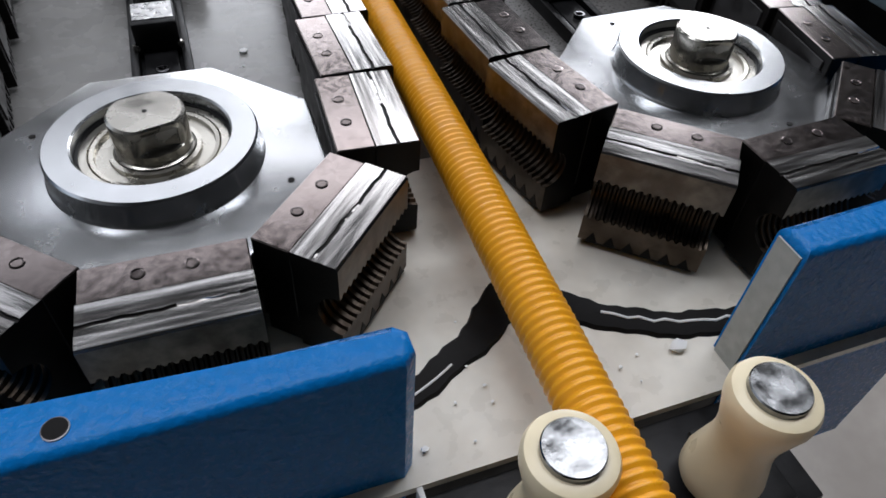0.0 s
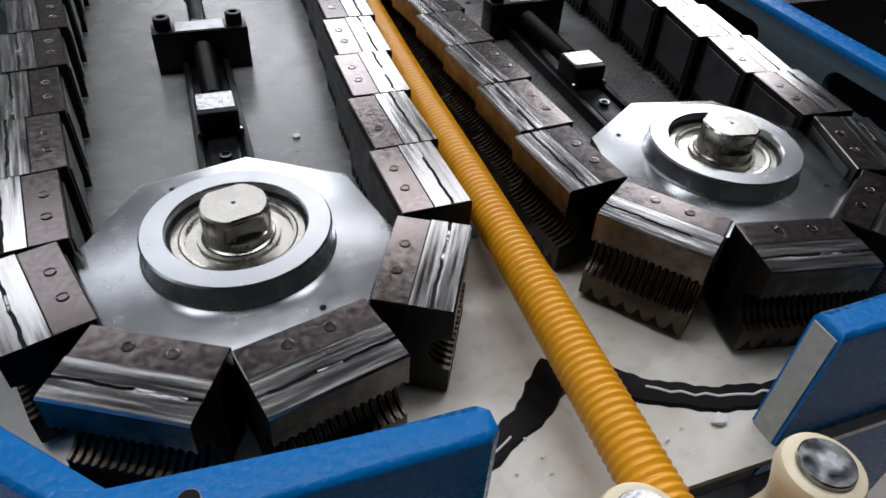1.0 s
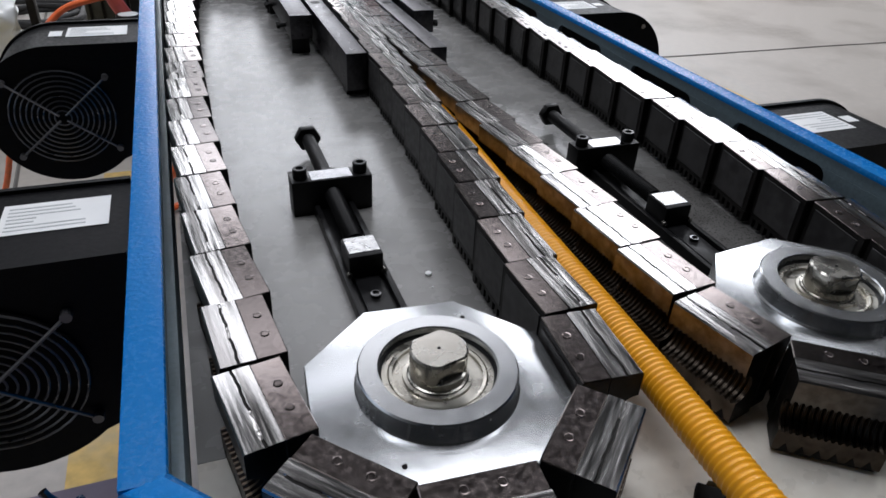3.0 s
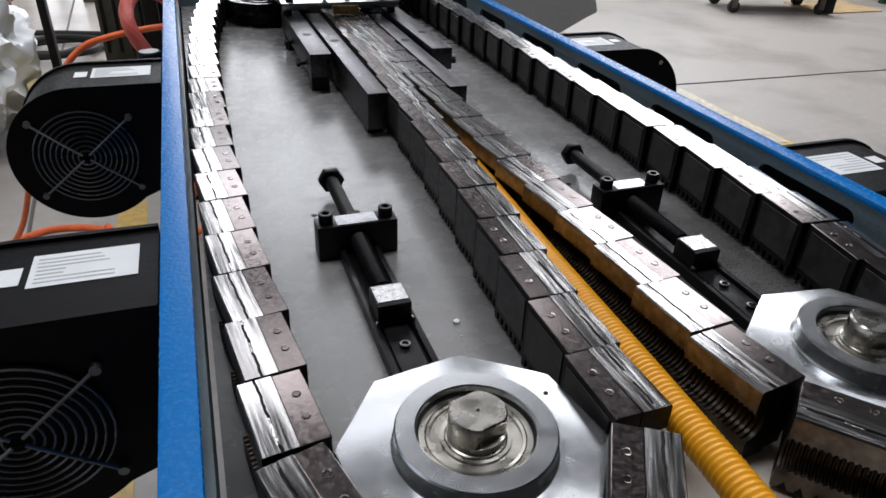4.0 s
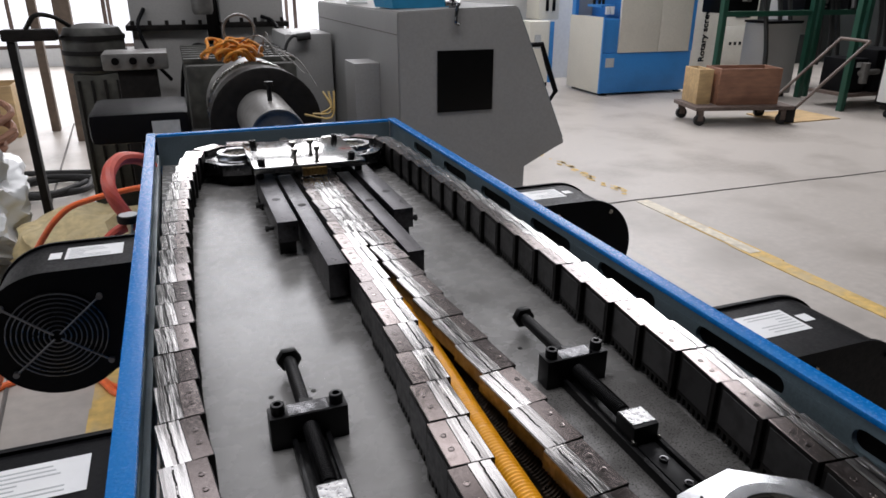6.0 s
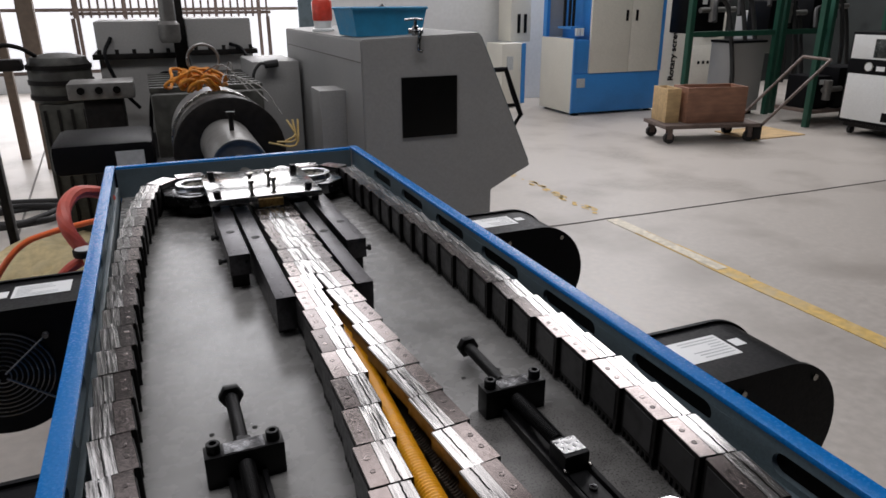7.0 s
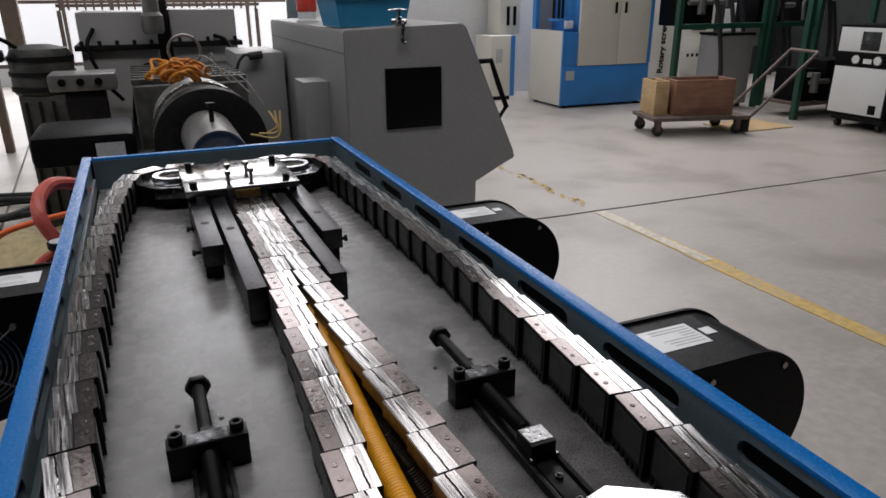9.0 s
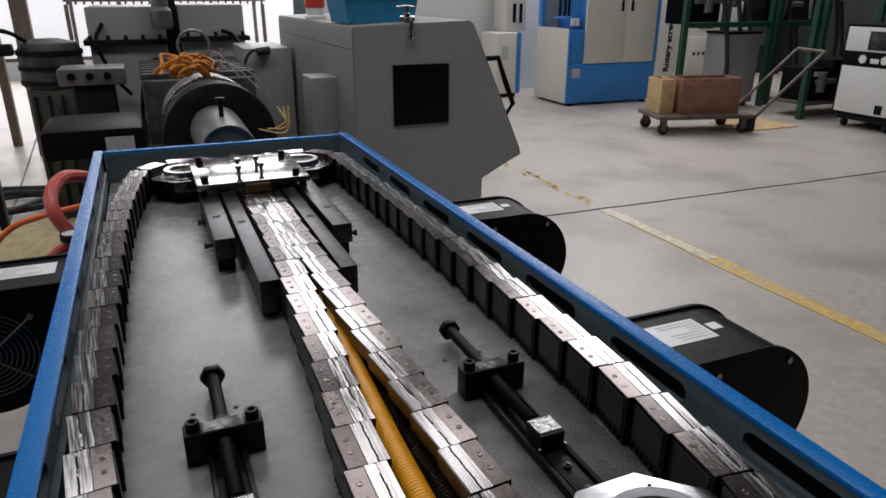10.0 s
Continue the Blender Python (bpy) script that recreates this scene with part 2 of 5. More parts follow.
def rings(bm, loops, cap0=True, cap1=True, closed=True):
    """Skin a row of loops (lists of points, all of one length)."""
    vv = [[bm.verts.new(p) for p in lp] for lp in loops]
    n = len(vv[0])
    for a, b in zip(vv, vv[1:]):
        for i in range(n if closed else n - 1):
            j = (i + 1) % n
            bm.faces.new((a[i], a[j], b[j], b[i]))
    if cap0:
        bm.faces.new(list(reversed(vv[0])))
    if cap1:
        bm.faces.new(vv[-1])
    return vv


def lathe(bm, profile, seg=32, centre=(0, 0, 0), cap0=True, cap1=True):
    """profile: (radius, height) from bottom to top about z."""
    loops = [[(centre[0] + r * math.cos(2 * math.pi * i / seg), centre[1] + r * math.sin(2 * math.pi * i / seg), centre[2] + h)
              for i in range(seg)] for r, h in profile]
    rings(bm, loops, cap0, cap1)
    return bm


def tube(bm, pts, r, seg=10, radii=None, caps=True):
    """A round bar along a line of points."""
    pts = [Vector(p) for p in pts]
    loops, up = [], Vector((0.13, 0.21, 0.97))
    for i, p in enumerate(pts):
        d = (pts[min(i + 1, len(pts) - 1)] - pts[max(i - 1, 0)]).normalized()
        u = d.cross(up)
        if u.length < 1e-3:
            u = d.cross(Vector((1, 0, 0)))
        u.normalize()
        w = d.cross(u)
        q = radii[i] if radii else r
        loops.append([p + u * q * math.cos(2 * math.pi * k / seg) - w * q * math.sin(2 * math.pi * k / seg) for k in range(seg)])
    rings(bm, loops, caps, caps)
    return bm


def prism(bm, outline, z0, z1, bevel=0.0, seg=2):
    """Upright prism over a plan outline, anticlockwise."""
    a = [bm.verts.new((x, y, z0)) for x, y in outline]
    b = [bm.verts.new((x, y, z1)) for x, y in outline]
    n = len(outline)
    for i in range(n):
        j = (i + 1) % n
        bm.faces.new((a[i], a[j], b[j], b[i]))
    bm.faces.new(list(reversed(a)))
    top = bm.faces.new(b)
    if bevel:
        bmesh.ops.bevel(bm, geom=list(top.edges), offset=bevel, segments=seg, affect="EDGES", profile=0.5 if seg > 2 else 0.6)
    return bm


def smooth_line(pts, n=8):
    """Catmull-Rom points through pts."""
    P = [Vector(p) for p in pts]
    P = [P[0] * 2 - P[1]] + P + [P[-1] * 2 - P[-2]]
    out = []
    for i in range(1, len(P) - 2):
        a, b, c, d = P[i - 1], P[i], P[i + 1], P[i + 2]
        for k in range(n):
            u = k / n
            out.append(0.5 * ((2 * b) + (c - a) * u + (2 * a - 5 * b + 4 * c - d) * u * u + (3 * b - a - 3 * c + d) * u ** 3))
    return out + [P[-2]]


def mesh(name, bm, mat, smooth=True):
    bmesh.ops.recalc_face_normals(bm, faces=bm.faces)
    me = bpy.data.meshes.new(name)
    bm.to_mesh(me)
    bm.free()
    me.materials.append(mat)
    if smooth:
        for p in me.polygons:
            p.use_smooth = True
        me.set_sharp_from_angle(angle=radians(35))
    return me


def thing(name, label, category, m=None, group="", kind=""):
    ob = new(name)
    ob.empty_display_size = 0.02
    if m is not None:
        ob.matrix_basis = m
    return tagged(ob, label, category, group, kind)


def part(name, bm, mat, parent, label="", m=None):
    ob = new(name, mesh(name, bm, mat) if isinstance(bm, bmesh.types.BMesh) else bm)
    ob.parent = parent
    if m is not None:
        ob.matrix_basis = m
    if label:
        tagged(ob, label)
    return ob


def single(name, bm, mat, label, category="", group="", kind="", m=None):
    ob = new(name, mesh(name, bm, mat))
    if m is not None:
        ob.matrix_basis = m
    return tagged(ob, label, category, group, kind)


def B():
    return bmesh.new()


# ---------------------------------------------------------------- hall
X0, X1, Y0, Y1 = -6.0, 12.0, -6.0, 14.0
single("floor", box(B(), X0 - 0.3, X1 + 0.3, Y0 - 0.3, Y1 + 0.3, -0.2, 0.0), concrete, "polished grey concrete workshop floor with worn patches", "floor", kind="structure")


def hall():
    t = 0.25
    # South and east walls are assumed dark, to cut bounced light on the machine.
    single("wall_south", box(B(), X0, X1, Y0 - t, Y0, 0, ROOF), dark_wall, "added dark wall that keeps bounced light off the machine", "wall", kind="structure")
    single("wall_east", box(B(), X1, X1 + t, Y0 - t, Y1 + t, 0, ROOF), dark_wall, "added dark wall that keeps bounced light off the machine", "wall", kind="structure")
    # unseen west wall with a window band added for side light
    bm = B()
    box(bm, X0 - t, X0, Y0 - t, Y1 + t, 0, 1.7)
    box(bm, X0 - t, X0, Y0 - t, Y1 + t, 3.5, ROOF)
    box(bm, X0 - t, X0, Y0 - t, -1.0, 1.7, 3.5)
    box(bm, X0 - t, X0, 5.0, Y1 + t, 1.7, 3.5)
    single("wall_west", bm, wall_paint, "unseen pale hall wall with an opening added for side light", "wall", kind="structure")
    # north wall with the tall window opening
    bm = B()
    box(bm, X0, -3.5, Y1, Y1 + t, 0, ROOF)
    box(bm, 2.9, X1, Y1, Y1 + t, 0, 4.0)
    box(bm, 2.9, 7.1, Y1, Y1 + t, 4.0, ROOF)
    box(bm, 11.0, X1, Y1, Y1 + t, 4.0, ROOF)
    box(bm, 7.1, 11.0, Y1, Y1 + t, 5.45, ROOF)
    box(bm, -3.5, 2.9, Y1, Y1 + t, 0, 0.3)
    box(bm, -3.5, 2.9, Y1, Y1 + t, 4.7, ROOF)
    box(bm, -3.5, -0.35, Y1 + 0.17, Y1 + t, 3.0, 4.7)
    single("wall_north", bm, wall_paint, "pale hall end wall around a tall window opening", "wall", kind="structure")
    bm = B()
    cuts = sorted(SKYLIGHTS, key=lambda c: c[2])
    ys = sorted({Y0 - t, Y1 + t, *[c[2] for c in cuts], *[c[3] for c in cuts]})
    for a, b in zip(ys, ys[1:]):
        holes = sorted((c[0], c[1]) for c in cuts if c[2] <= (a + b) / 2 <= c[3])
        x = X0 - t
        for h0, h1 in holes:
            box(bm, x, h0, a, b, ROOF, ROOF + 0.15)
            x = h1
        box(bm, x, X1 + t, a, b, ROOF, ROOF + 0.15)
    single("ceiling", bm, roof_sheet, "grey sheet roof with long skylight openings", "ceiling", kind="structure")
    # glazing bars of the end window
    w = thing("window_1", "tall bright end window with steel glazing bars", "window", pose(0, Y1 - 0.02, 0), kind="structure")
    for i in range(9):
        x = -3.5 + i * 0.8
        part("glazing_bar", box(B(), x - 0.03, x + 0.03, 0.1, 0.16, 0.3, 4.7), cart_grey, w)
    for z in (0.33, 1.4, 2.5, 3.6, 4.67):
        part("glazing_bar", box(B(), -3.5, 2.9, 0.09, 0.15, z - 0.03, z + 0.03), cart_grey, w)
    # glow of the daylight behind the window
    single("backdrop", box(B(), -6, 13, Y1 + 1.5, Y1 + 1.52, -0.1, 6), daylight, "overexposed daylight outside the hall window", "backdrop", kind="structure")


hall()


def floor_marks():
    rnd = random.Random(4)
    bm = B()
    y = 0.2
    while y < 3.1:
        box(bm, 2.845 + rnd.uniform(-0.008, 0.008), 2.955 + rnd.uniform(-0.008, 0.008), y, y + 0.3, 0, 0.004)
        y += 0.3
    single("floor_line", bm, line_yellow, "worn yellow safety line painted on the floor", "floor line", kind="structure")
    bm = B()
    y = 0.1
    while y < 2.6:
        box(bm, -0.54 + rnd.uniform(-0.008, 0.008), -0.425 + rnd.uniform(-0.008, 0.008), y, y + 0.25, 0, 0.003)
        y += 0.25
    single("floor_line", bm, line_yellow, "worn yellow safety line beside the machine", "floor line", kind="structure")
    bm = B()
    box(bm, 2.85, 2.95, 3.2, 3.52, 0, 0.004)
    box(bm, 2.86, 2.94, 2.45, 3.2, 0.004, 0.006)
    single("floor_line", bm, line_white, "pale worn-through stretch of the floor line", "floor line", kind="structure")
    bm = B()
    for _ in range(46):
        x, y = rnd.uniform(2.86, 2.94), rnd.uniform(3.7, 5.2)
        bmesh.ops.create_circle(bm, cap_ends=True, segments=7, radius=rnd.uniform(0.006, 0.022), matrix=Matrix.Translation((x, y, 0.003)) @ Matrix.Diagonal((1, rnd.uniform(1.2, 3.0), 1, 1)))
    single("floor_line", bm, line_yellow, "faint remains of the yellow floor line", "floor line", kind="structure")
    bm = B()
    pts = [(1.2 + i * 0.24, 3.57 - 0.004 * i + rnd.uniform(-0.006, 0.006), 0.002) for i in range(24)] + [(7.4, 2.75, 0.002), (9.0, 2.0, 0.002)]
    for a, b in zip(pts, pts[1:]):
        tube(bm, [a, b], 0.0055, 4)
    single("floor_joint", bm, joint_dark, "dark cracked joint across the concrete floor", "floor joint", kind="structure")
    bm = B()
    tube(bm, [(-0.75, 1.2, 0.002), (-0.85, 2.4, 0.002), (-1.0, 4.5, 0.002), (-1.2, 8, 0.002)], 0.008, 4)
    single("floor_joint", bm, joint_dark, "dark joint in the concrete floor beside the machine", "floor joint", kind="structure")


floor_marks()

# ---------------------------------------------------------------- the machine's frame
RAIL_L, RAIL_R, RAIL_T = -0.187, 0.531, 0.024
Y_FAR = 1.735
HUBS = [Vector((0.0, 0.0)), Vector((0.332, 0.0))]
FAR_HUBS = [Vector((0.035, 1.5)), Vector((0.331, 1.5))]
SLOT = (0.040, 0.065)     # lower and upper edge of the rails' slots over the bed


def arc(cx, cy, r, a0, a1, n):
    return [(cx + r * math.cos(radians(a0 + (a1 - a0) * i / n)), cy + r * math.sin(radians(a0 + (a1 - a0) * i / n))) for i in range(n + 1)]


def machine_frame():
    f = thing("corrugator_table", "long blue steel machine table with raised side rails", "machine table", pose(0, 0, BED))
    # bed with two round lobes under the hubs, and the front plate that meets them along a gap
    R = 0.146
    CL, CR = 0.041, 0.292
    lobe_l = arc(CL, 0.0, R, 218, 318, 20)
    lobe_r = arc(CR, 0.0, R, 222, 322, 20)
    part("bed_plate", box(B(), RAIL_L + 0.03, RAIL_R - 0.03, 0.03, Y_FAR - 0.02, -0.02, 0.0), bed_mat, f, "grey ground steel bed with oily patches")
    outline = [(RAIL_L + 0.03, 0.0295), (RAIL_L + 0.03, -0.06)] + lobe_l + [(0.1665, -0.088)] + lobe_r + [(RAIL_R - 0.03, -0.06), (RAIL_R - 0.03, 0.0295)]
    # Same sheet as the bed, coloured cream for the stronger light at this end.
    part("lobe_plate", prism(B(), outline, -0.0065, 0.0), cream, f, "bed end with two round lobes, its stronger light put into cream")
    g = 0.012
    lobe_l2 = arc(CL, 0.0, R + g, 228, 314, 20)
    lobe_r2 = arc(CR, 0.0, R + g, 226, 312, 20)
    front = [(RAIL_L + 0.10, -0.187), (RAIL_R - 0.10, -0.187)] + list(reversed(lobe_r2)) + [(0.1665, -0.104)] + list(reversed(lobe_l2))
    part("front_plate", prism(B(), front, -0.0065, -0.0015), cream, f, "cream painted front plate with oil specks")
    part("gap_floor", box(B(), RAIL_L + 0.03, RAIL_R - 0.03, -0.18, 0.0, -0.06, -0.007), oil, f, "black oily gap around the bed's lobes")
    # black sealant smeared along the gap, with a pale bead squeezed out of it
    def smear(cx, a0, a1, wide):
        bm, n = B(), 44
        loops = []
        for k in range(n + 1):
            a = radians(a0 + (a1 - a0) * k / n)
            w = 0.0009 * math.sin(0.9 * k) + 0.0007 * math.sin(2.3 * k + 1)
            r0, r1 = R - 0.0022 + w, R + g + wide(k / n) + 0.8 * w
            loops.append([(cx + r * math.cos(a), r * math.sin(a), z) for r, z in ((r0, 0.0003), (r0 + 0.001, 0.0016), ((r0 + r1) / 2, 0.0010), (r1 - 0.001, 0.0014), (r1, 0.0002 - 0.0017))])
        rings(bm, loops, closed=True)
        return bm
    part("sealant", smear(CL, 232, 323, lambda u: 0.001 + 0.010 * max(0, u - 0.75) * 4), oil, f, "black sealant smeared along the gap")
    part("sealant", smear(CR, 219, 308, lambda u: 0.003 + 0.006 * max(0, 0.2 - u) * 5), oil, f, "black sealant smeared along the gap")
    bead = B()
    tube(bead, [(x, y + 0.0012 * math.sin(9 * k), 0.0016) for k, (x, y) in enumerate(arc(CR, 0, R + 0.0055, 236, 300, 24))], 0.0008, 6)
    part("sealant_bead", bead, label_white, f, "pale bead of sealant in the gap")
    bead = B()
    tube(bead, [(x, y, 0.0016) for x, y in arc(CL, 0, R + 0.0075, 288, 300, 8)], 0.0007, 6)
    part("sealant_bead", bead, label_white, f)
    top, low = 0.088, -0.06
    # side rails: blue folded top on a grey-blue web, with slots in the web
    for side, xo in ((-1, RAIL_L), (1, RAIL_R)):
        xi = xo - side * RAIL_T
        a, b = min(xo, xi), max(xo, xi)
        part("rail_top", box(B(), a, b, -0.055, Y_FAR, top - 0.008, top, 0.003), blue, f, "blue hammer-finish rail top")
        web = B()
        w0, w1 = (a + 0.002, b - 0.006) if side < 0 else (a + 0.006, b - 0.002)
        z0, z1 = SLOT
        box(web, w0, w1, -0.053, Y_FAR - 0.01, low, z0 - 0.0002)
        box(web, w0, w1, -0.053, Y_FAR - 0.01, z1 + 0.0002, top - 0.0085)
        slots = [0.177 + 0.234 * k for k in range(6)]
        rs = (z1 - z0) / 2
        box(web, w0, w1, -0.053, -0.045, z0, z1)
        y = 0.089
        for s in slots + [None]:
            # the strip between two slots, hollowed where their round ends reach in
            left = [(y - rs + rs * math.cos(radians(k)), (z0 + z1) / 2 + rs * math.sin(radians(k))) for k in range(-90, 91, 18)]
            right = [(Y_FAR - 0.01, z1), (Y_FAR - 0.01, z0)] if s is None else [(s + rs - rs * math.cos(radians(k)), (z0 + z1) / 2 + rs * math.sin(radians(k))) for k in range(90, -91, -18)]
            rings(web, [[(w0, u, v) for u, v in left + right], [(w1, u, v) for u, v in left + right]])
            y = None if s is None else s + 0.147
        part("rail_web", web, grey_rail, f, "grey-blue inner side with oblong slots")
        skin0, skin1 = (a - 0.0005, a + 0.0015) if side < 0 else (b - 0.0015, b + 0.0005)
        # Black sheet in place of the shade behind the slots.
        part("slot_shadow", box(B(), (w0 + w1) / 2 - 0.001, (w0 + w1) / 2 + 0.001, -0.06, Y_FAR - 0.012, z0 + 0.0003, z1 - 0.0003), oil, f, "black strip that paints the dark behind the slots")
        part("rail_skin", box(B(), skin0, skin1, -0.053, Y_FAR - 0.01, -0.12, top - 0.009), blue, f)
        xin = w1 if side < 0 else w0
        part("inner_ledge", box(B(), min(xin, xin - side * 0.008), max(xin, xin - side * 0.008), -0.04, Y_FAR - 0.03, 0.0, 0.032, 0.001), grey_rail, f)
    part("end_rail", box(B(), RAIL_L + RAIL_T + 0.001, RAIL_R - RAIL_T - 0.001, Y_FAR - RAIL_T, Y_FAR - 0.001, low, top - 0.0015, 0.004), blue, f)
    # The end rail's inner face lies in shadow; this plate colours it darker.
    part("end_web", box(B(), RAIL_L + RAIL_T + 0.002, RAIL_R - RAIL_T - 0.002, Y_FAR - RAIL_T - 0.003, Y_FAR - RAIL_T - 0.0005, 0.0, top - 0.008), grey_rail, f, "grey-blue inner side of the end rail, its shade in the colour")
    # two front panels, each folded round a chamfered corner, with the gap for the pipe between them
    for side, xo, e in ((-1, RAIL_L, 0.083), (1, RAIL_R, 0.2560)):
        xf = xo - side * 0.1275
        # one end is rounded, the other cut square
        end = [(e - 0.005, -0.181), (e, -0.176), (e, -0.1665), (e - 0.005, -0.1625)] if side < 0 else [(e, -0.181), (e, -0.1625)]
        plan = [(xo, -0.0555), (xf, -0.181)] + end + [(xf + side * 0.005, -0.1625), (xo - side * RAIL_T, -0.0475)]
        if side > 0:
            plan.reverse()
        part("front_panel", prism(B(), plan, -0.14, top, 0.0045, 4), blue, f, "blue folded front panel with a chamfered corner")
        x0, x1 = min(xf, e), max(xf, e)
        # Unlit back put in as a dark plate, so moulds mirror less blue.
        part("panel_back", box(B(), x0 + 0.006, x1 - 0.006, -0.1623, -0.1610, -0.005, top - 0.005), grey_rail, f, "added dark grey-blue back, as of a panel in shade")
        if side > 0:
            part("panel_flank", box(B(), e - 0.0012, e - 0.0002, -0.179, -0.1645, -0.1, top - 0.0046), primer, f, "bare grey end of the panel")
    ring = B()
    lathe(ring, [(0.0044, 0), (0.0044, 0.0005), (0.0040, 0.0006)], 20, (-0.035, -0.1715, top))
    part("screw_hole", ring, wire, f, "empty screw hole in the panel")
    hole = B()
    lathe(hole, [(0.0040, 0.0), (0.0040, 0.0007)], 20, (-0.035, -0.1715, top))
    part("hole_bottom", hole, oil, f)
    # cabinet and feet under the table
    part("base_cabinet", box(B(), RAIL_L + 0.05, RAIL_R - 0.05, 0.0, Y_FAR - 0.1, -BED + 0.12, -0.062, 0.006), blue, f, "blue sheet steel base under the table")
    for x in (RAIL_L + 0.1, RAIL_R - 0.1):
        for y in (0.1, Y_FAR - 0.2):
            bm = B()
            lathe(bm, [(0.035, -BED), (0.035, -BED + 0.012), (0.012, -BED + 0.016), (0.012, -BED + 0.119)], 16, (x, y, 0))
            part("foot", bm, black_steel, f)
    # oily dirt trodden into the bed round one slide, darkened for dim reflection
    rnd = random.Random(31)
    rim = []
    for k in range(40):
        a = 2 * math.pi * k / 40
        q = 1 + 0.10 * math.sin(3 * a + 1) + rnd.uniform(-0.06, 0.06)
        rim.append((0.347 + 0.083 * q * math.copysign(abs(math.cos(a)) ** 0.6, math.cos(a)), 0.20 + 0.165 * q * math.copysign(abs(math.sin(a)) ** 0.7, math.sin(a))))
    part("oil_film", prism(B(), rim, 0.0002, 0.0005), oil_film, f, "oily dirt on the bed, darkened for its dim reflection")
    # small threaded holes and chips on the bed; each hole is a flat black disc
    for x, y in ((-0.028, 0.447), (0.024, 0.443), (0.318, 0.447), (0.375, 0.45)):
        bm = B()
        lathe(bm, [(0.0035, 0.0002), (0.0035, 0.0006)], 14, (x, y, 0))
        part("bolt_hole", bm, oil, f)


machine_frame()


def bed_chips():
    rnd = random.Random(11)
    bm = B()
    for x, y, r in [(0.063, 0.197, 0.004), (0.236, -0.158, 0.0045), (0.06, 0.176, 0.0012), (0.29, -0.15, 0.0015), (0.09, -0.172, 0.002), (0.20, -0.16, 0.0012)] + \
            [(rnd.uniform(-0.03, 0.08), rnd.uniform(0.1, 0.9), rnd.uniform(0.0005, 0.0011)) for _ in range(16)] + [(rnd.uniform(0.1, 0.24), rnd.uniform(-0.18, -0.1), rnd.uniform(0.0005, 0.001)) for _ in range(14)]:
        q = bmesh.ops.create_icosphere(bm, subdivisions=1, radius=r)
        for v in q["verts"]:
            v.co = Vector((v.co.x * rnd.uniform(0.7, 1.5), v.co.y, v.co.z * 0.6)) + Vector((x, y, BED + r * 0.3))
    single("swarf_chips", bm, label_white, "pale plastic chips and specks lying on the bed", "debris", kind="stuff")


bed_chips()


# ---------------------------------------------------------------- hubs, shafts
def octagon_hub(name, label, centre, plate_mat):
    """Eight-sided chain wheel: plate, raised ring and bearing."""
    h = thing(name, label, "sprocket", pose(centre.x, centre.y, BED), "drive sprockets")
    ap = 0.0835
    rv = ap / math.cos(radians(22.5))
    oct_ = [(rv * math.cos(radians(22.5 + 45 * i)), rv * math.sin(radians(22.5 + 45 * i))) for i in range(8)]
    part("wheel_plate", prism(B(), oct_, 0.030, 0.0575, 0.0012), plate_mat, h, "eight-sided wheel plate")
    bm = B()
    lathe(bm, [(0.0605, 0.0576), (0.0545, 0.0582), (0.0528, 0.0605), (0.0525, 0.0715), (0.0515, 0.0728), (0.0395, 0.0728), (0.0385, 0.0718), (0.0385, 0.0580)], 64, cap0=False, cap1=False)
    part("ring", bm, bright, h, "raised turned ring")
    bm = B()
    lathe(bm, [(0.0380, 0.0577), (0.0380, 0.0655), (0.0330, 0.0655), (0.0326, 0.0640), (0.0320, 0.0655), (0.0300, 0.0652), (0.0296, 0.0630), (0.0232, 0.0630), (0.0228, 0.0650), (0.0205, 0.0652), (0.0203, 0.0600)], 64, cap0=False, cap1=False)
    part("bearing", bm, bearing_mat, h, "shielded ball bearing")
    bm = B()
    lathe(bm, [(0.0384, 0.0665), (0.0368, 0.0665), (0.0368, 0.0640), (0.0384, 0.0640), (0.0384, 0.0665)], 48, cap0=False, cap1=False)
    part("retaining_ring", bm, black_steel, h)
    part("hub_drum", lathe(B(), [(0.062, 0.004), (0.062, 0.0299)], 32), black_steel, h)
    for i in range(2):
        a = radians(60 + 180 * i)
        bm = B()
        lathe(bm, [(0.0018, 0.0576), (0.0018, 0.0579)], 10, (0.072 * math.cos(a), 0.072 * math.sin(a), 0))
        part("pin_hole", bm, oil, h)
    return h


near_hubs = [octagon_hub("drive_sprocket", "bright octagonal sprocket turning on a bearing", HUBS[i], bright) for i in range(2)]
far_hubs = [octagon_hub("drive_sprocket", "octagonal sprocket half under the guide plate", FAR_HUBS[i], glossy_black) for i in range(2)]


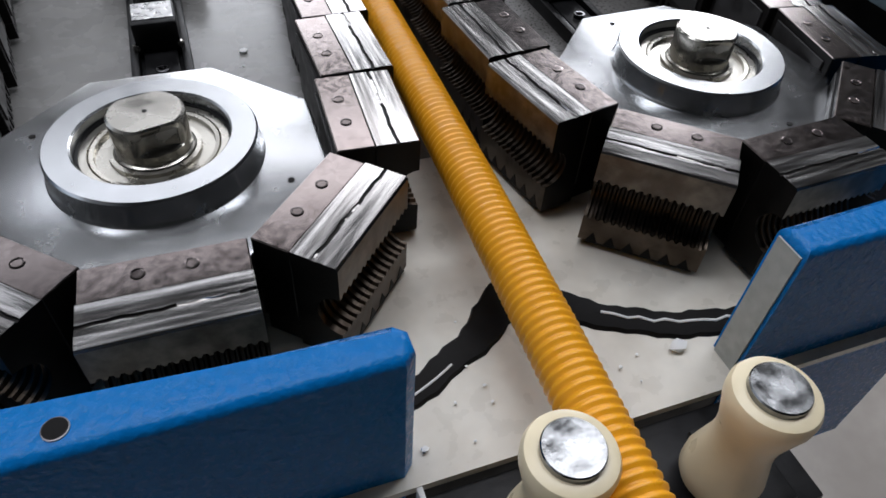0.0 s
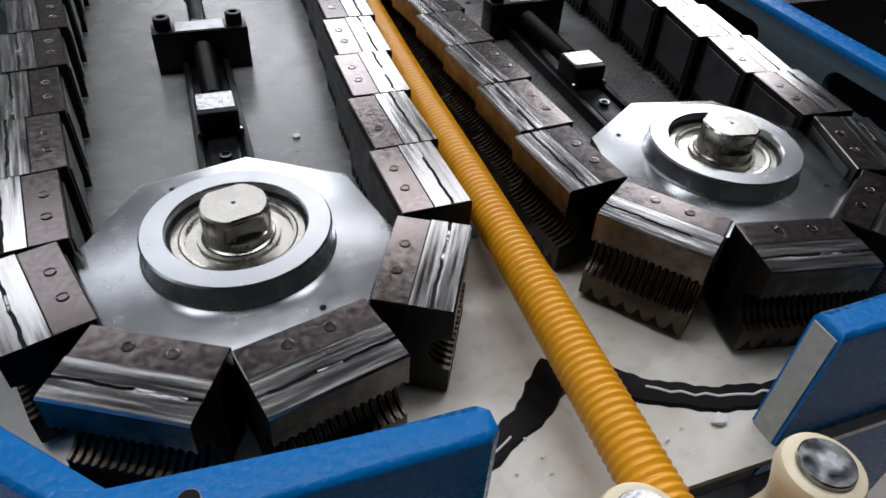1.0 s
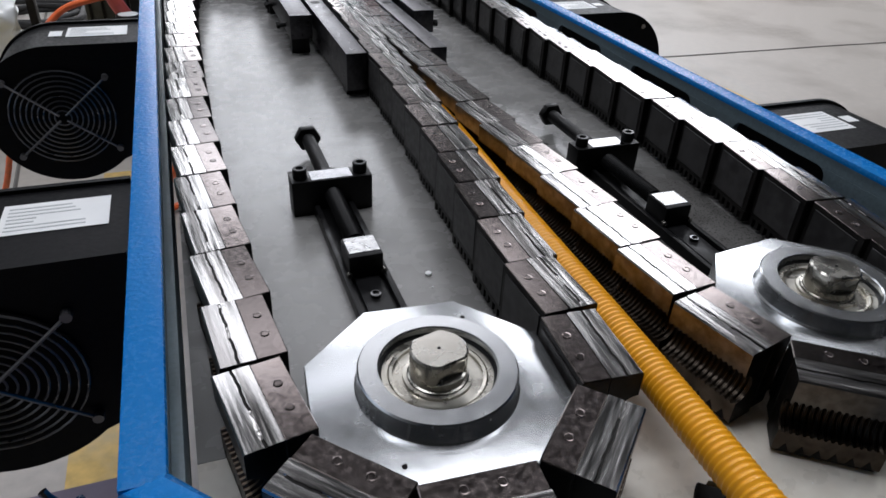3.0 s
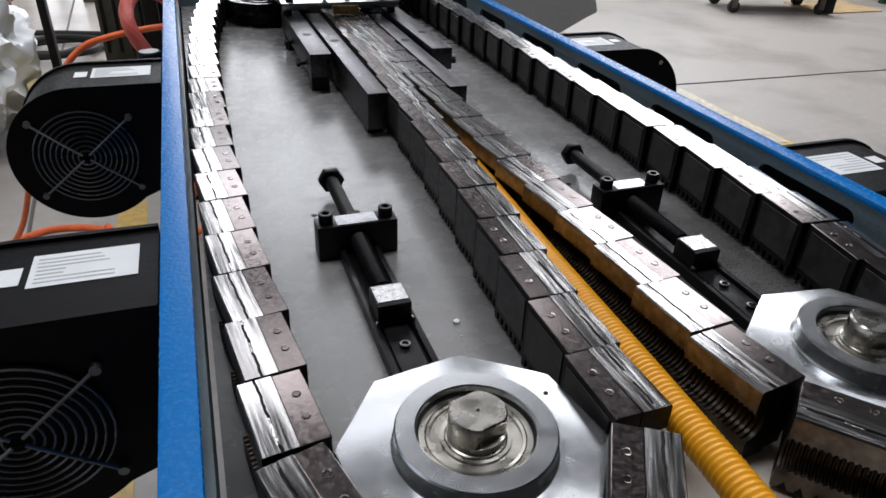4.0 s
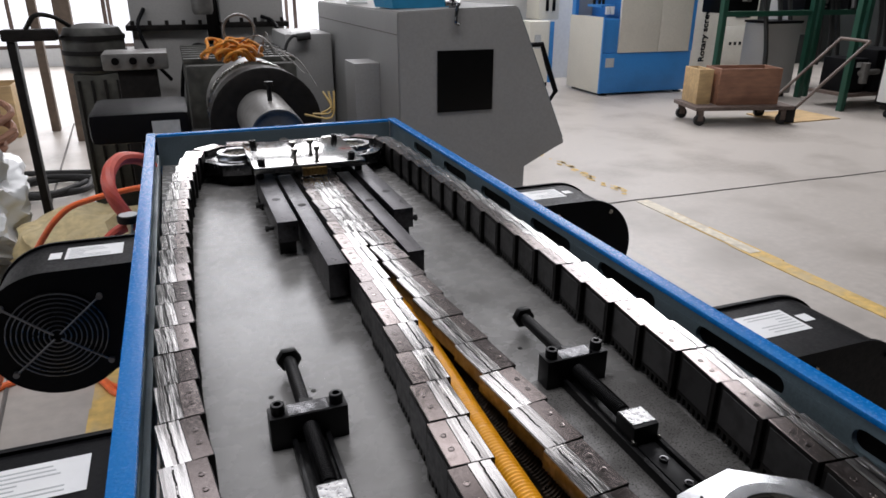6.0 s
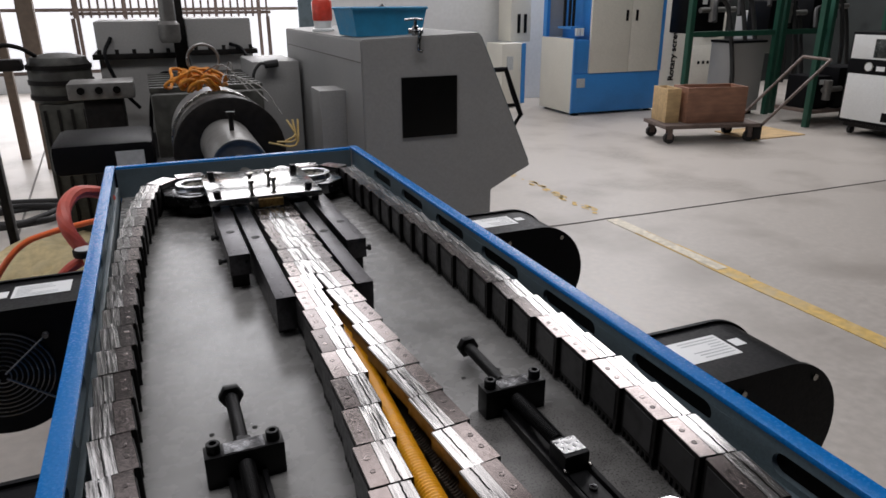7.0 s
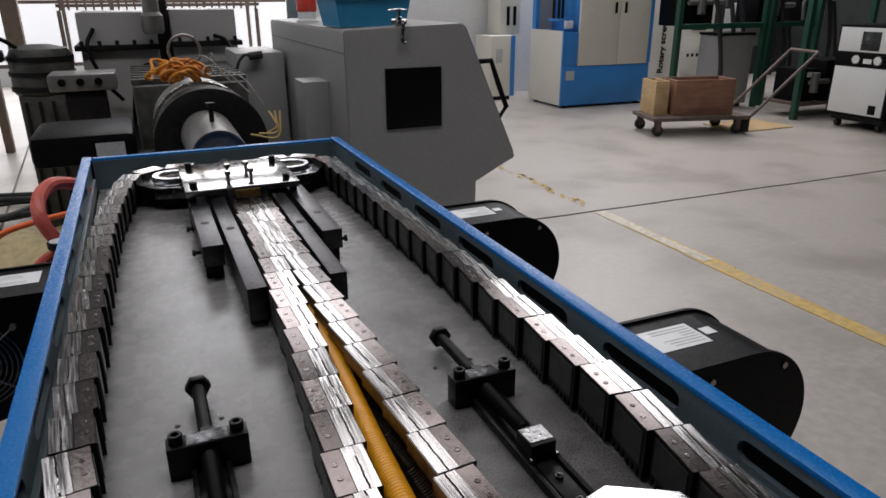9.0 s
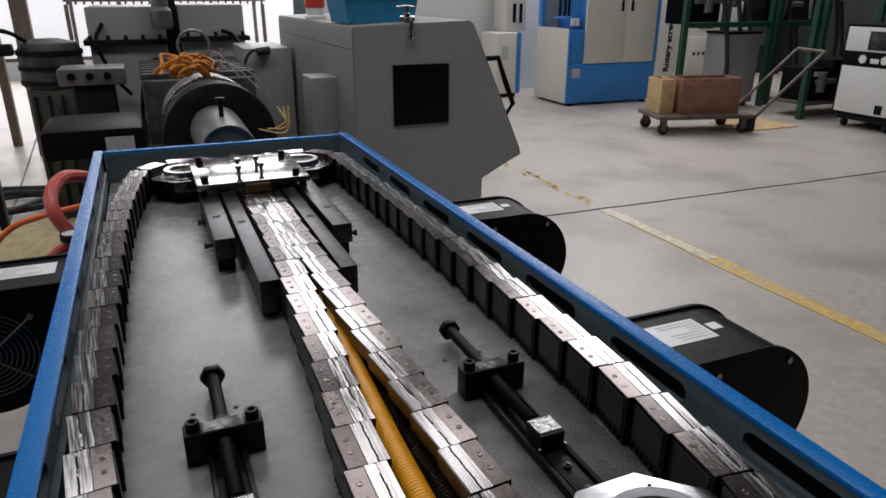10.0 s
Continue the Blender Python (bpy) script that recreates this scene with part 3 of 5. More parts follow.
def shaft(centre, turn, sunk=0.0):
    s = thing("wheel_shaft", "worn steel shaft end with two milled flats", "shaft", pose(centre.x, centre.y, BED - sunk, 0, 0, turn), "wheel shafts")
    seg, loops = 48, []
    for r, z, flat in ((0.0200, 0.0, 0), (0.0200, 0.066, 0), (0.0188, 0.0665, 0), (0.0188, 0.072, 0), (0.0188, 0.0725, 0.0145), (0.0188, 0.0825, 0.0145), (0.0188, 0.0830, 0.0150), (0.0188, 0.0858, 0.0158), (0.0176, 0.087, 0.0150)):
        lp = []
        for i in range(seg):
            x, y = r * math.cos(2 * math.pi * i / seg), r * math.sin(2 * math.pi * i / seg)
            if flat:
                y = max(-flat, min(flat, y))
            lp.append((x, y, z))
        loops.append(lp)
    bm = B()
    rings(bm, loops)
    part("shaft_end", bm, shaft_steel, s)
    bm = B()
    lathe(bm, [(0.0012, 0.0868), (0.0012, 0.0872)], 10)
    part("centre_mark", bm, black_steel, s)


shaft(HUBS[0], 14)
shaft(HUBS[1], -10)
shaft(FAR_HUBS[0], 0, 0.024)
shaft(FAR_HUBS[1], 0, 0.024)


# ---------------------------------------------------------------- mould blocks on the two chains
BL, BW, BH = 0.0700, 0.0445, 0.0700


def block_meshes():
    # carrier: inner half with a rack along its foot
    c = B()
    h = BL / 2
    box(c, -h, h, 0.0, 0.0203, 0.017, BH - 0.0003, 0.0006, 1)
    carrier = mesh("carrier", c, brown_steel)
    carrier.materials.append(shaded_side)
    # Only the top keeps the browned steel; the sides carry painted shade.
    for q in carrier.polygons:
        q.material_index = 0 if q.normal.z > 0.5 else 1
    # comb-shaped rack under the carrier
    k = B()
    comb = [(-h + 0.002, 0.0168), (-h + 0.002, 0.004)]
    for i in range(7):
        x = -h + 0.002 + (BL - 0.004) * i / 6.5
        w = (BL - 0.004) / 13
        comb += [(x, 0.004), (x + w, 0.004)] if i else [(x + w, 0.004)]
        if i < 6:
            comb += [(x + w, 0.0135), (x + 2 * w, 0.0135)]
    comb += [(h - 0.002, 0.0168)]
    rings(k, [[(x, 0.0004, z) for x, z in comb], [(x, 0.0188, z) for x, z in comb]])
    rack = mesh("rack", k, shaded_side)
    # inner cover plate, a dark recessed field between two darker posts
    p = B()
    box(p, -h + 0.006, h - 0.006, -0.0012, 0.0, 0.02, BH - 0.006, 0.0004, 1)
    plate = mesh("cover_plate", p, cover_steel)
    # mould half: ribbed half-round cavity in the outer face, a worn groove along the top
    zc, n_rib = 0.0365, 15
    halves = []
    for seed in range(4):
        rnd = random.Random(50 + seed)
        m = B()
        stations = []
        for k in range(n_rib):
            x = -h + 0.0012 + (BL - 0.0024) * k / n_rib
            w = (BL - 0.0024) / n_rib
            stations += [(x + 0.08 * w, 0.0128), (x + 0.28 * w, 0.0147), (x + 0.62 * w, 0.0147), (x + 0.85 * w, 0.0128)]
        stations = [(-h, 0.0128)] + stations + [(h, 0.0128)]
        loops, depth = [], rnd.uniform(0.0006, 0.0010)
        for x, rr in stations:
            depth = max(0.00045, min(0.0011, depth + rnd.uniform(-0.00012, 0.00012)))
            w = 0.0003 * math.sin(x * 240 + seed) + 0.0002 * math.sin(x * 610 + 2 * seed)
            lp = [(x, 0.0206, 0.004), (x, BW - 0.001, 0.004), (x, BW, 0.005)]
            for i in range(13):
                a = math.pi * i / 12
                lp.append((x, BW - rr * math.sin(a), zc - rr * math.cos(a)))
            lp += [(x, BW, BH - 0.0013), (x, BW - 0.0011, BH - 0.0001), (x, 0.0330 + w, BH), (x, 0.0325 + w, BH - depth), (x, 0.0314 + w, BH - depth), (x, 0.0309 + w, BH), (x, 0.0206, BH)]
            loops.append(lp)
        rings(m, loops)
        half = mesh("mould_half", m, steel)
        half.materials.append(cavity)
        half.materials.append(shaded_side)
        half.materials.append(oily_shaded_face)
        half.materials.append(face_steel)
        # Ends, cavity and lower face take darker steels with shade in their colour.
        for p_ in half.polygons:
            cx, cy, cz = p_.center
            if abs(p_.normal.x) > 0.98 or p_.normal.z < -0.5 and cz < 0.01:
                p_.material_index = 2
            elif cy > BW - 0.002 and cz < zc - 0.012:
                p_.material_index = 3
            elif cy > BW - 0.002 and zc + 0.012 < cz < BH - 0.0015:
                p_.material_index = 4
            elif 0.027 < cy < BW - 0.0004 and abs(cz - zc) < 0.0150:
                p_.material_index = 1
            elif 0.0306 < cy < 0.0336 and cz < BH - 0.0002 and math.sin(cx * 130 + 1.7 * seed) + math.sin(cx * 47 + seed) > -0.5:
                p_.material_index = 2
        halves.append(half)
    # Black saw-tooth strip laid on the face stands for the dark notches.
    f = B()
    saw = [(-h + 0.003, 0.0042), (h - 0.003, 0.0042), (h - 0.003, 0.0047)]
    for i in range(5, -1, -1):
        x = -h + 0.008 + i * (BL - 0.016) / 5
        saw += [(x + 0.0038, 0.0047), (x, 0.0125), (x - 0.0038, 0.0047)]
    saw += [(-h + 0.003, 0.0047)]
    rings(f, [[(x, BW - 0.001, z) for x, z in saw], [(x, BW + 0.0003, z) for x, z in saw]])
    notches = mesh("rack_strip", f, oil)
    s = B()
    lathe(s, [(0.0032, BH - 0.0002), (0.0032, BH + 0.0001), (0.0025, BH + 0.0002), (0.0022, BH - 0.0001)], 14)
    screw = mesh("screw", s, brown_steel)
    return carrier, plate, halves, notches, screw, rack


BLOCK = block_meshes()


def mould_block(label, group):
    b = thing("mould_block", label, "mould block", None, group)
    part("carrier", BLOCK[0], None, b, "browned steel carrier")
    part("cover_plate", BLOCK[1], None, b)
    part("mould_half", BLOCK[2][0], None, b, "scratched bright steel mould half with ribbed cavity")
    part("rack_strip", BLOCK[3], None, b)
    part("rack", BLOCK[5], None, b)
    for x in (-0.011, 0.011):
        part("screw", BLOCK[4], None, b, "", pose(x, 0.0095, 0))
    return b


SPEED = 0.0497      # chain speed, metres a second


def chain_path(side):
    """Closed line of the joints at the blocks' inner edge, in the way of travel."""
    R = 0.0909
    if side == 0:
        c, f = HUBS[0], FAR_HUBS[0]
        inner = [(0.1335, 1.36), (0.1374, 1.2), (0.1376, 1.05), (0.1374, 0.90), (0.1315, 0.71), (0.1232, 0.49), (0.1136, 0.34), (0.1000, 0.18), (0.0935, 0.08)]
        outer = [(-0.0935, 0.08), (-0.100, 0.20), (-0.1065, 0.34), (-0.1095, 0.50), (-0.1085, 0.66), (-0.1055, 0.84), (-0.101, 1.02), (-0.092, 1.20), (-0.075, 1.37)]
        far = [(f.x + R * math.cos(radians(a)), f.y + R * math.sin(radians(a))) for a in range(170, -1, -10)]
        near = [(c.x + R * math.cos(radians(a)), c.y + R * math.sin(radians(a))) for a in range(-5, -176, -10)]
    else:
        c, f = HUBS[1], FAR_HUBS[1]
        inner = [(0.2285, 1.36), (0.2237, 1.2), (0.2235, 1.05), (0.2237, 0.90), (0.2245, 0.71), (0.2290, 0.49), (0.2350, 0.34), (0.2390, 0.20), (0.2400, 0.08)]
        outer = [(0.4265, 0.08), (0.4335, 0.20), (0.4365, 0.34), (0.4360, 0.50), (0.4350, 0.66), (0.4335, 0.84), (0.4315, 1.02), (0.4280, 1.20), (0.4240, 1.37)]
        far = [(f.x + R * math.cos(radians(a)), f.y + R * math.sin(radians(a))) for a in range(10, 181, 10)]
        near = [(c.x + R * math.cos(radians(a)), c.y + R * math.sin(radians(a))) for a in range(185, 356, 10)]
    pts = inner + near + outer + far
    fine = smooth_line([Vector((*p, 0)) for p in [pts[-1]] + pts + [pts[0], pts[1]]], 6)
    fine = fine[6:-6]
    s = [0.0]
    for a, b in zip(fine, fine[1:]):
        s.append(s[-1] + (b - a).length)
    # arc length where the near wheel's front (its -y side) is passed
    k = min(range(len(fine)), key=lambda i: (fine[i] - Vector((c.x, c.y - R, 0))).length)
    return np.array(s), np.array([p.x for p in fine]), np.array([p.y for p in fine]), s[k]


PATHS = [chain_path(0), chain_path(1)]


def on_path(side, s):
    S, X, Y, _ = PATHS[side]
    s = s % S[-1]
    return Vector((float(np.interp(s, S, X)), float(np.interp(s, S, Y)), 0))


def joint_phase(side):
    """Arc length of one joint past the wheel's front at the clip's start."""
    return PATHS[side][3] + PHASE[side]


PITCH = [0, 0]
COUNT = [0, 0]
for i in (0, 1):
    total = PATHS[i][0][-1]
    COUNT[i] = round(total / 0.0714)
    PITCH[i] = total / COUNT[i]
# a joint on each near wheel at the start, degrees past its front, in the way of travel
PHASE = [radians(-22.0) * 0.0909, radians(-20.0) * 0.0909]


def block_pose(side, i, t):
    s0 = joint_phase(side) + i * PITCH[side] + SPEED * t
    a, b = on_path(side, s0), on_path(side, s0 + PITCH[side])
    d = (b - a).normalized()
    mid = (a + b) / 2
    # the slack blocks stand a little askew on the straight runs
    rnd = random.Random(100 * side + i)
    jitter = rnd.uniform(-0.7, 0.7)
    tip, lean = rnd.uniform(-0.8, 0.8), rnd.uniform(-0.6, 0.6)
    slack = (2.8 + jitter) * d.y * (1.7 if d.y > 0 else -1.4 if side == 0 else 1.4)
    if side == 0:
        return pose(mid.x, mid.y, BED, tip, lean, math.degrees(math.atan2(d.y, d.x)) + slack)
    return pose(mid.x, mid.y, BED, tip, lean, math.degrees(math.atan2(-d.y, -d.x)) - slack)


blocks = []
first = None
for side in (0, 1):
    for i in range(COUNT[side]):
        if first is None:
            first = mould_block("browned steel mould block with a scratched bright outer half", "mould blocks on the chains")
            ob = first
        else:
            ob = copy_thing(first, Matrix())
        ob.matrix_basis = block_pose(side, i, 0)
        for child in ob.children:
            if child.name.startswith("mould_half"):
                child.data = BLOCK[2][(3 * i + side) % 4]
        blocks.append((ob, side, i))


# ---------------------------------------------------------------- the pipe
RIB = 0.0047
PIPE_Z = 0.0365
PIPE_LINE = smooth_line([Vector(p) for p in [(0.1815, 1.30, PIPE_Z), (0.1815, 0.9, PIPE_Z), (0.1805, 0.65, PIPE_Z), (0.1770, 0.46, PIPE_Z), (0.1720, 0.34, PIPE_Z), (0.1672, 0.22, PIPE_Z), (0.1630, 0.03, PIPE_Z), (0.1575, -0.135, PIPE_Z), (0.1525, -0.26, PIPE_Z - 0.001), (0.141, -0.50, PIPE_Z - 0.004), (0.11, -0.8, PIPE_Z - 0.01), (0.09, -1.2, PIPE_Z - 0.02)]], 10)
PS = [0.0]
for a, b in zip(PIPE_LINE, PIPE_LINE[1:]):
    PS.append(PS[-1] + (b - a).length)
PS = np.array(PS)
PL = np.array([tuple(p) for p in PIPE_LINE])
SEC = RIB * 5


def pipe_at(s):
    return Vector([float(np.interp(s, PS, PL[:, k])) for k in range(3)])


def pipe_section_mesh():
    bm = B()
    prof = []
    for k in range(5):
        x = k * RIB
        for u, r in ((0.0, 0.0130), (0.14, 0.0132), (0.32, 0.0141), (0.46, 0.0143), (0.62, 0.0141), (0.84, 0.0132)):
            prof.append((x + u * RIB, r))
    prof.append((5 * RIB + 0.0006, 0.0130))
    loops = [[(x, r * math.cos(2 * math.pi * i / 24), r * math.sin(2 * math.pi * i / 24)) for i in range(24)] for x, r in prof]
    rings(bm, loops, False, False)
    return mesh("pipe_section", bm, yellow)


pipe = thing("corrugated_pipe", "yellow corrugated plastic pipe leaving the moulds", "pipe", pose(0, 0, BED))
PIPE_MESH = pipe_section_mesh()
pipe_parts = []
N_SEC = int((PS[-1] - 0.02) / SEC) - 22
for i in range(N_SEC):
    pipe_parts.append((part("pipe_section", PIPE_MESH, None, pipe), i))


def section_pose(i, t):
    s = 0.01 + i * SEC + SPEED * t
    a, b = pipe_at(s), pipe_at(s + SEC)
    d = b - a
    yaw = math.degrees(math.atan2(d.y, d.x))
    dip = math.degrees(math.atan2(-d.z, math.hypot(d.x, d.y)))
    return pose(a.x, a.y, a.z, 0, dip, yaw)


# ---------------------------------------------------------------- tensioners, guides, plate
def cap_screw(parent, x, y, z, r=0.0078, h=0.011, name="cap_screw"):
    bm = B()
    lathe(bm, [(r, z), (r, z + h - 0.0008), (r - 0.0008, z + h), (r * 0.55, z + h), (r * 0.5, z + h - 0.005)], 20, (x, y, 0))
    return part(name, bm, black_steel, parent)


def hex_bar(bm, p, r, length):
    """Hexagon along y from p."""
    a = [(p[0] + r * math.cos(radians(60 * i)), p[1], p[2] + r * math.sin(radians(60 * i))) for i in range(6)]
    b = [(q[0], q[1] + length, q[2]) for q in a]
    rings(bm, [a, b])


def tensioner(cx):
    t = thing("chain_tensioner", "black steel chain tensioner screwed to the bed", "tensioner", pose(cx, 0, BED), "chain tensioners")
    y = 0.352
    part("clamp_block", box(B(), -0.0435, 0.0435, y - 0.0125, y + 0.0125, 0.0, 0.0405, 0.0012), black_steel, t, "black clamp block")
    part("clamp_top", box(B(), -0.022, 0.022, y - 0.0105, y + 0.0105, 0.0406, 0.0411), glossy_black, t, "bare ground top face")
    for x in (-0.0325, 0.0325):
        cap_screw(t, x, y, 0.0406)
    bm = B()
    pts = [(0.0, y + 0.0125 + 0.00135 * i, 0.024) for i in range(0, 92)]
    tube(bm, pts, 0.0085, 12, [0.0085 if i % 3 else 0.0079 for i in range(92)])
    box(bm, -0.0058, 0.0058, 0.234, y - 0.012, 0.014, 0.028, 0.002)
    tube(bm, [(0, 0.24 + 0.0013 * i, 0.022) for i in range(78)], 0.0095, 12, [0.0095 if i % 2 else 0.0087 for i in range(78)])
    part("threaded_rod", bm, black_steel, t)
    bm = B()
    hex_bar(bm, (0, 0.486, 0.024), 0.0165, 0.011)
    bmesh.ops.bevel(bm, geom=list(bm.edges), offset=0.0012, segments=1, affect="EDGES")
    part("hex_head", bm, black_steel, t, "black hexagon bolt head")
    part("slide_block", box(B(), -0.0165, 0.0165, 0.197, 0.232, 0.002, 0.0330, 0.003), black_steel, t)
    part("slide_cap", box(B(), -0.0145, 0.0145, 0.203, 0.229, 0.0331, 0.0336), steel_cap, t, "bare ground top face")
    part("slide_front", box(B(), -0.0205, 0.0205, 0.1975, 0.222, 0.001, 0.012, 0.001), black_steel, t)
    for x in (-0.016, 0.016):
        bm = B()
        tube(bm, [(x, 0.1975, 0.015), (x, 0.194, 0.015)], 0.0028, 10)
        part("screw", bm, shaft_steel, t)
    for x in (-0.0185, 0.0185):
        part("slide_rail", box(B(), x - 0.003, x + 0.003, 0.07, 0.338, 0.0, 0.0125, 0.0012), black_steel, t)
    part("slide_base", box(B(), -0.0153, 0.0153, 0.07, 0.338, 0.0, 0.006), black_steel, t)
    nut = B()
    tube(nut, [(0, 0.366, 0.024), (0, 0.375, 0.024)], 0.0155, 6)
    part("lock_nut", nut, black_steel, t)
    for y2 in (0.125, 0.165):
        nut = B()
        lathe(nut, [(0.0048, 0.0101), (0.0048, 0.0135), (0.003, 0.0136), (0.0026, 0.0118)], 14, (0, y2, 0))
        part("socket_screw", nut, glossy_black, t)
    part("slide_tongue", box(B(), -0.012, 0.012, 0.085, 0.1965, 0.0062, 0.010, 0.001), black_steel, t)


tensioner(0.0025)
tensioner(0.3445)


def guide_bar(x0, x1, y0, y1, z0, z1, screws, holes):
    g = thing("guide_bar", "black steel guide bar standing beside the mould run", "guide bar", pose(0, 0, BED), "guide bars")
    part("bar", box(B(), x0, x1, y0, y1, z0, z1, 0.001), blued_bar, g)
    for y in (y0 + 0.03, y1 - 0.05):
        part("foot", box(B(), x0 + 0.003, x1 - 0.003, y - 0.012, y + 0.012, 0.0, z0 + 0.0005), black_steel, g)
    for x, y in holes:
        bm = B()
        lathe(bm, [(0.0088, z1 + 0.0002), (0.0088, z1 + 0.0005)], 16, (x, y, 0))
        part("screw_hole", bm, oil, g)
    for sx, y in screws:
        bm = B()
        s = 1 if sx > 0 else -1
        xe = x1 if s > 0 else x0
        z = (z1 + 0.01) / 2
        tube(bm, [(xe - s * 0.002, y, z), (xe + s * 0.016, y, z)], 0.0038, 10)
        tube(bm, [(xe + s * 0.010, y, z), (xe + s * 0.0155, y, z)], 0.0068, 6)
        part("adjusting_screw", bm, black_steel, g)


guide_bar(0.050, 0.088, 0.905, 1.27, 0.030, 0.0705, [(-1, 0.965), (-1, 1.12)], [(0.069, 1.05)])
guide_bar(0.0965, 0.128, 0.678, 1.24, 0.012, 0.0690, [], [(0.112, 1.0)])
guide_bar(0.274, 0.313, 0.905, 1.27, 0.030, 0.0705, [(1, 0.93), (1, 1.12)], [(0.294, 1.03)])
guide_bar(0.235, 0.264, 0.70, 1.24, 0.012, 0.0640, [], [(0.25, 1.0)])


def guide_plate():
    g = thing("guide_plate", "ground steel bridge plate over the mould entry", "guide plate", pose(0, 0, BED))
    z = 0.098
    part("plate", box(B(), 0.045, 0.297, 1.205, 1.475, z - 0.014, z, 0.001), bright_plate, g)
    for x, y in ((0.065, 1.237), (0.272, 1.237), (0.068, 1.44), (0.275, 1.44)):
        cap_screw(g, x, y, z, 0.0085, 0.013)
    for x, y in ((0.143, 1.255), (0.196, 1.265), (0.15, 1.33), (0.195, 1.34)):
        bm = B()
        lathe(bm, [(0.0042, z), (0.0042, z + 0.018), (0.0075, z + 0.018), (0.0075, z + 0.026), (0.0065, z + 0.027)], 14, (x, y, 0))
        part("thumb_screw", bm, shaft_steel, g, "standing socket screw")
    for x in (0.058, 0.284):
        for y in (1.225, 1.455):
            bm = B()
            lathe(bm, [(0.009, 0.0), (0.009, z - 0.0141)], 14, (x, y, 0))
            part("post", bm, black_steel, g)
    part("brass_jet", box(B(), 0.150, 0.205, 1.196, 1.2045, 0.074, 0.092, 0.001), jet_brass, g, "brass air jets under the plate edge")


bright_plate = material("ground_steel_plate", (0.40, 0.40, 0.39), 0.15, 1.0, 0.1, 60, 0, 0.3, 9, (0.28, 0.27, 0.26), rough_var=0.04)
guide_plate()


# ---------------------------------------------------------------- rollers in front of the table
def roller(x, y, lean):
    r = thing("guide_roller", "waisted ivory nylon roller on a chromed pin", "roller", pose(x, y, BED, 0, lean, 0), "guide rollers")
    bm = B()
    lathe(bm, [(0.017, -0.002), (0.0182, 0.001), (0.0182, 0.008), (0.0165, 0.016), (0.0142, 0.026), (0.0134, 0.034), (0.0142, 0.042), (0.0165, 0.052), (0.0182, 0.059), (0.0184, 0.064), (0.0172, 0.067), (0.0150, 0.0678), (0.0120, 0.0678)], 40)
    part("roller_body", bm, nylon, r)
    bm = B()
    lathe(bm, [(0.0121, 0.060), (0.0121, 0.0705), (0.0116, 0.0712)], 40)
    part("pin_head", bm, chrome, r, "dented chromed pin head")
    bm = B()
    lathe(bm, [(0.008, -0.04), (0.008, -0.0021)], 16)
    part("pin", bm, black_steel, r)


roller(0.1265, -0.2215, 0)
roller(0.2140, -0.2245, 0)


def roller_bracket():
    b = thing("roller_bracket", "black textured steel bracket below the rollers", "bracket", pose(0, 0, BED))
    part("cross_bar", box(B(), 0.0835, 0.262, -0.247, -0.1885, -0.034, -0.010, 0.002), black_plate, b)
    part("front_lip", box(B(), 0.0835, 0.2415, -0.2485, -0.2472, -0.07, -0.012, 0.0005), black_plate, b)
    part("end_lug", box(B(), 0.216, 0.246, -0.245, -0.200, -0.0098, -0.0045, 0.002), black_plate, b)
    part("side_tab", box(B(), 0.0805, 0.0832, -0.215, -0.1895, -0.05, 0.004, 0.0005), label_white, b, "pale edge tab")


roller_bracket()


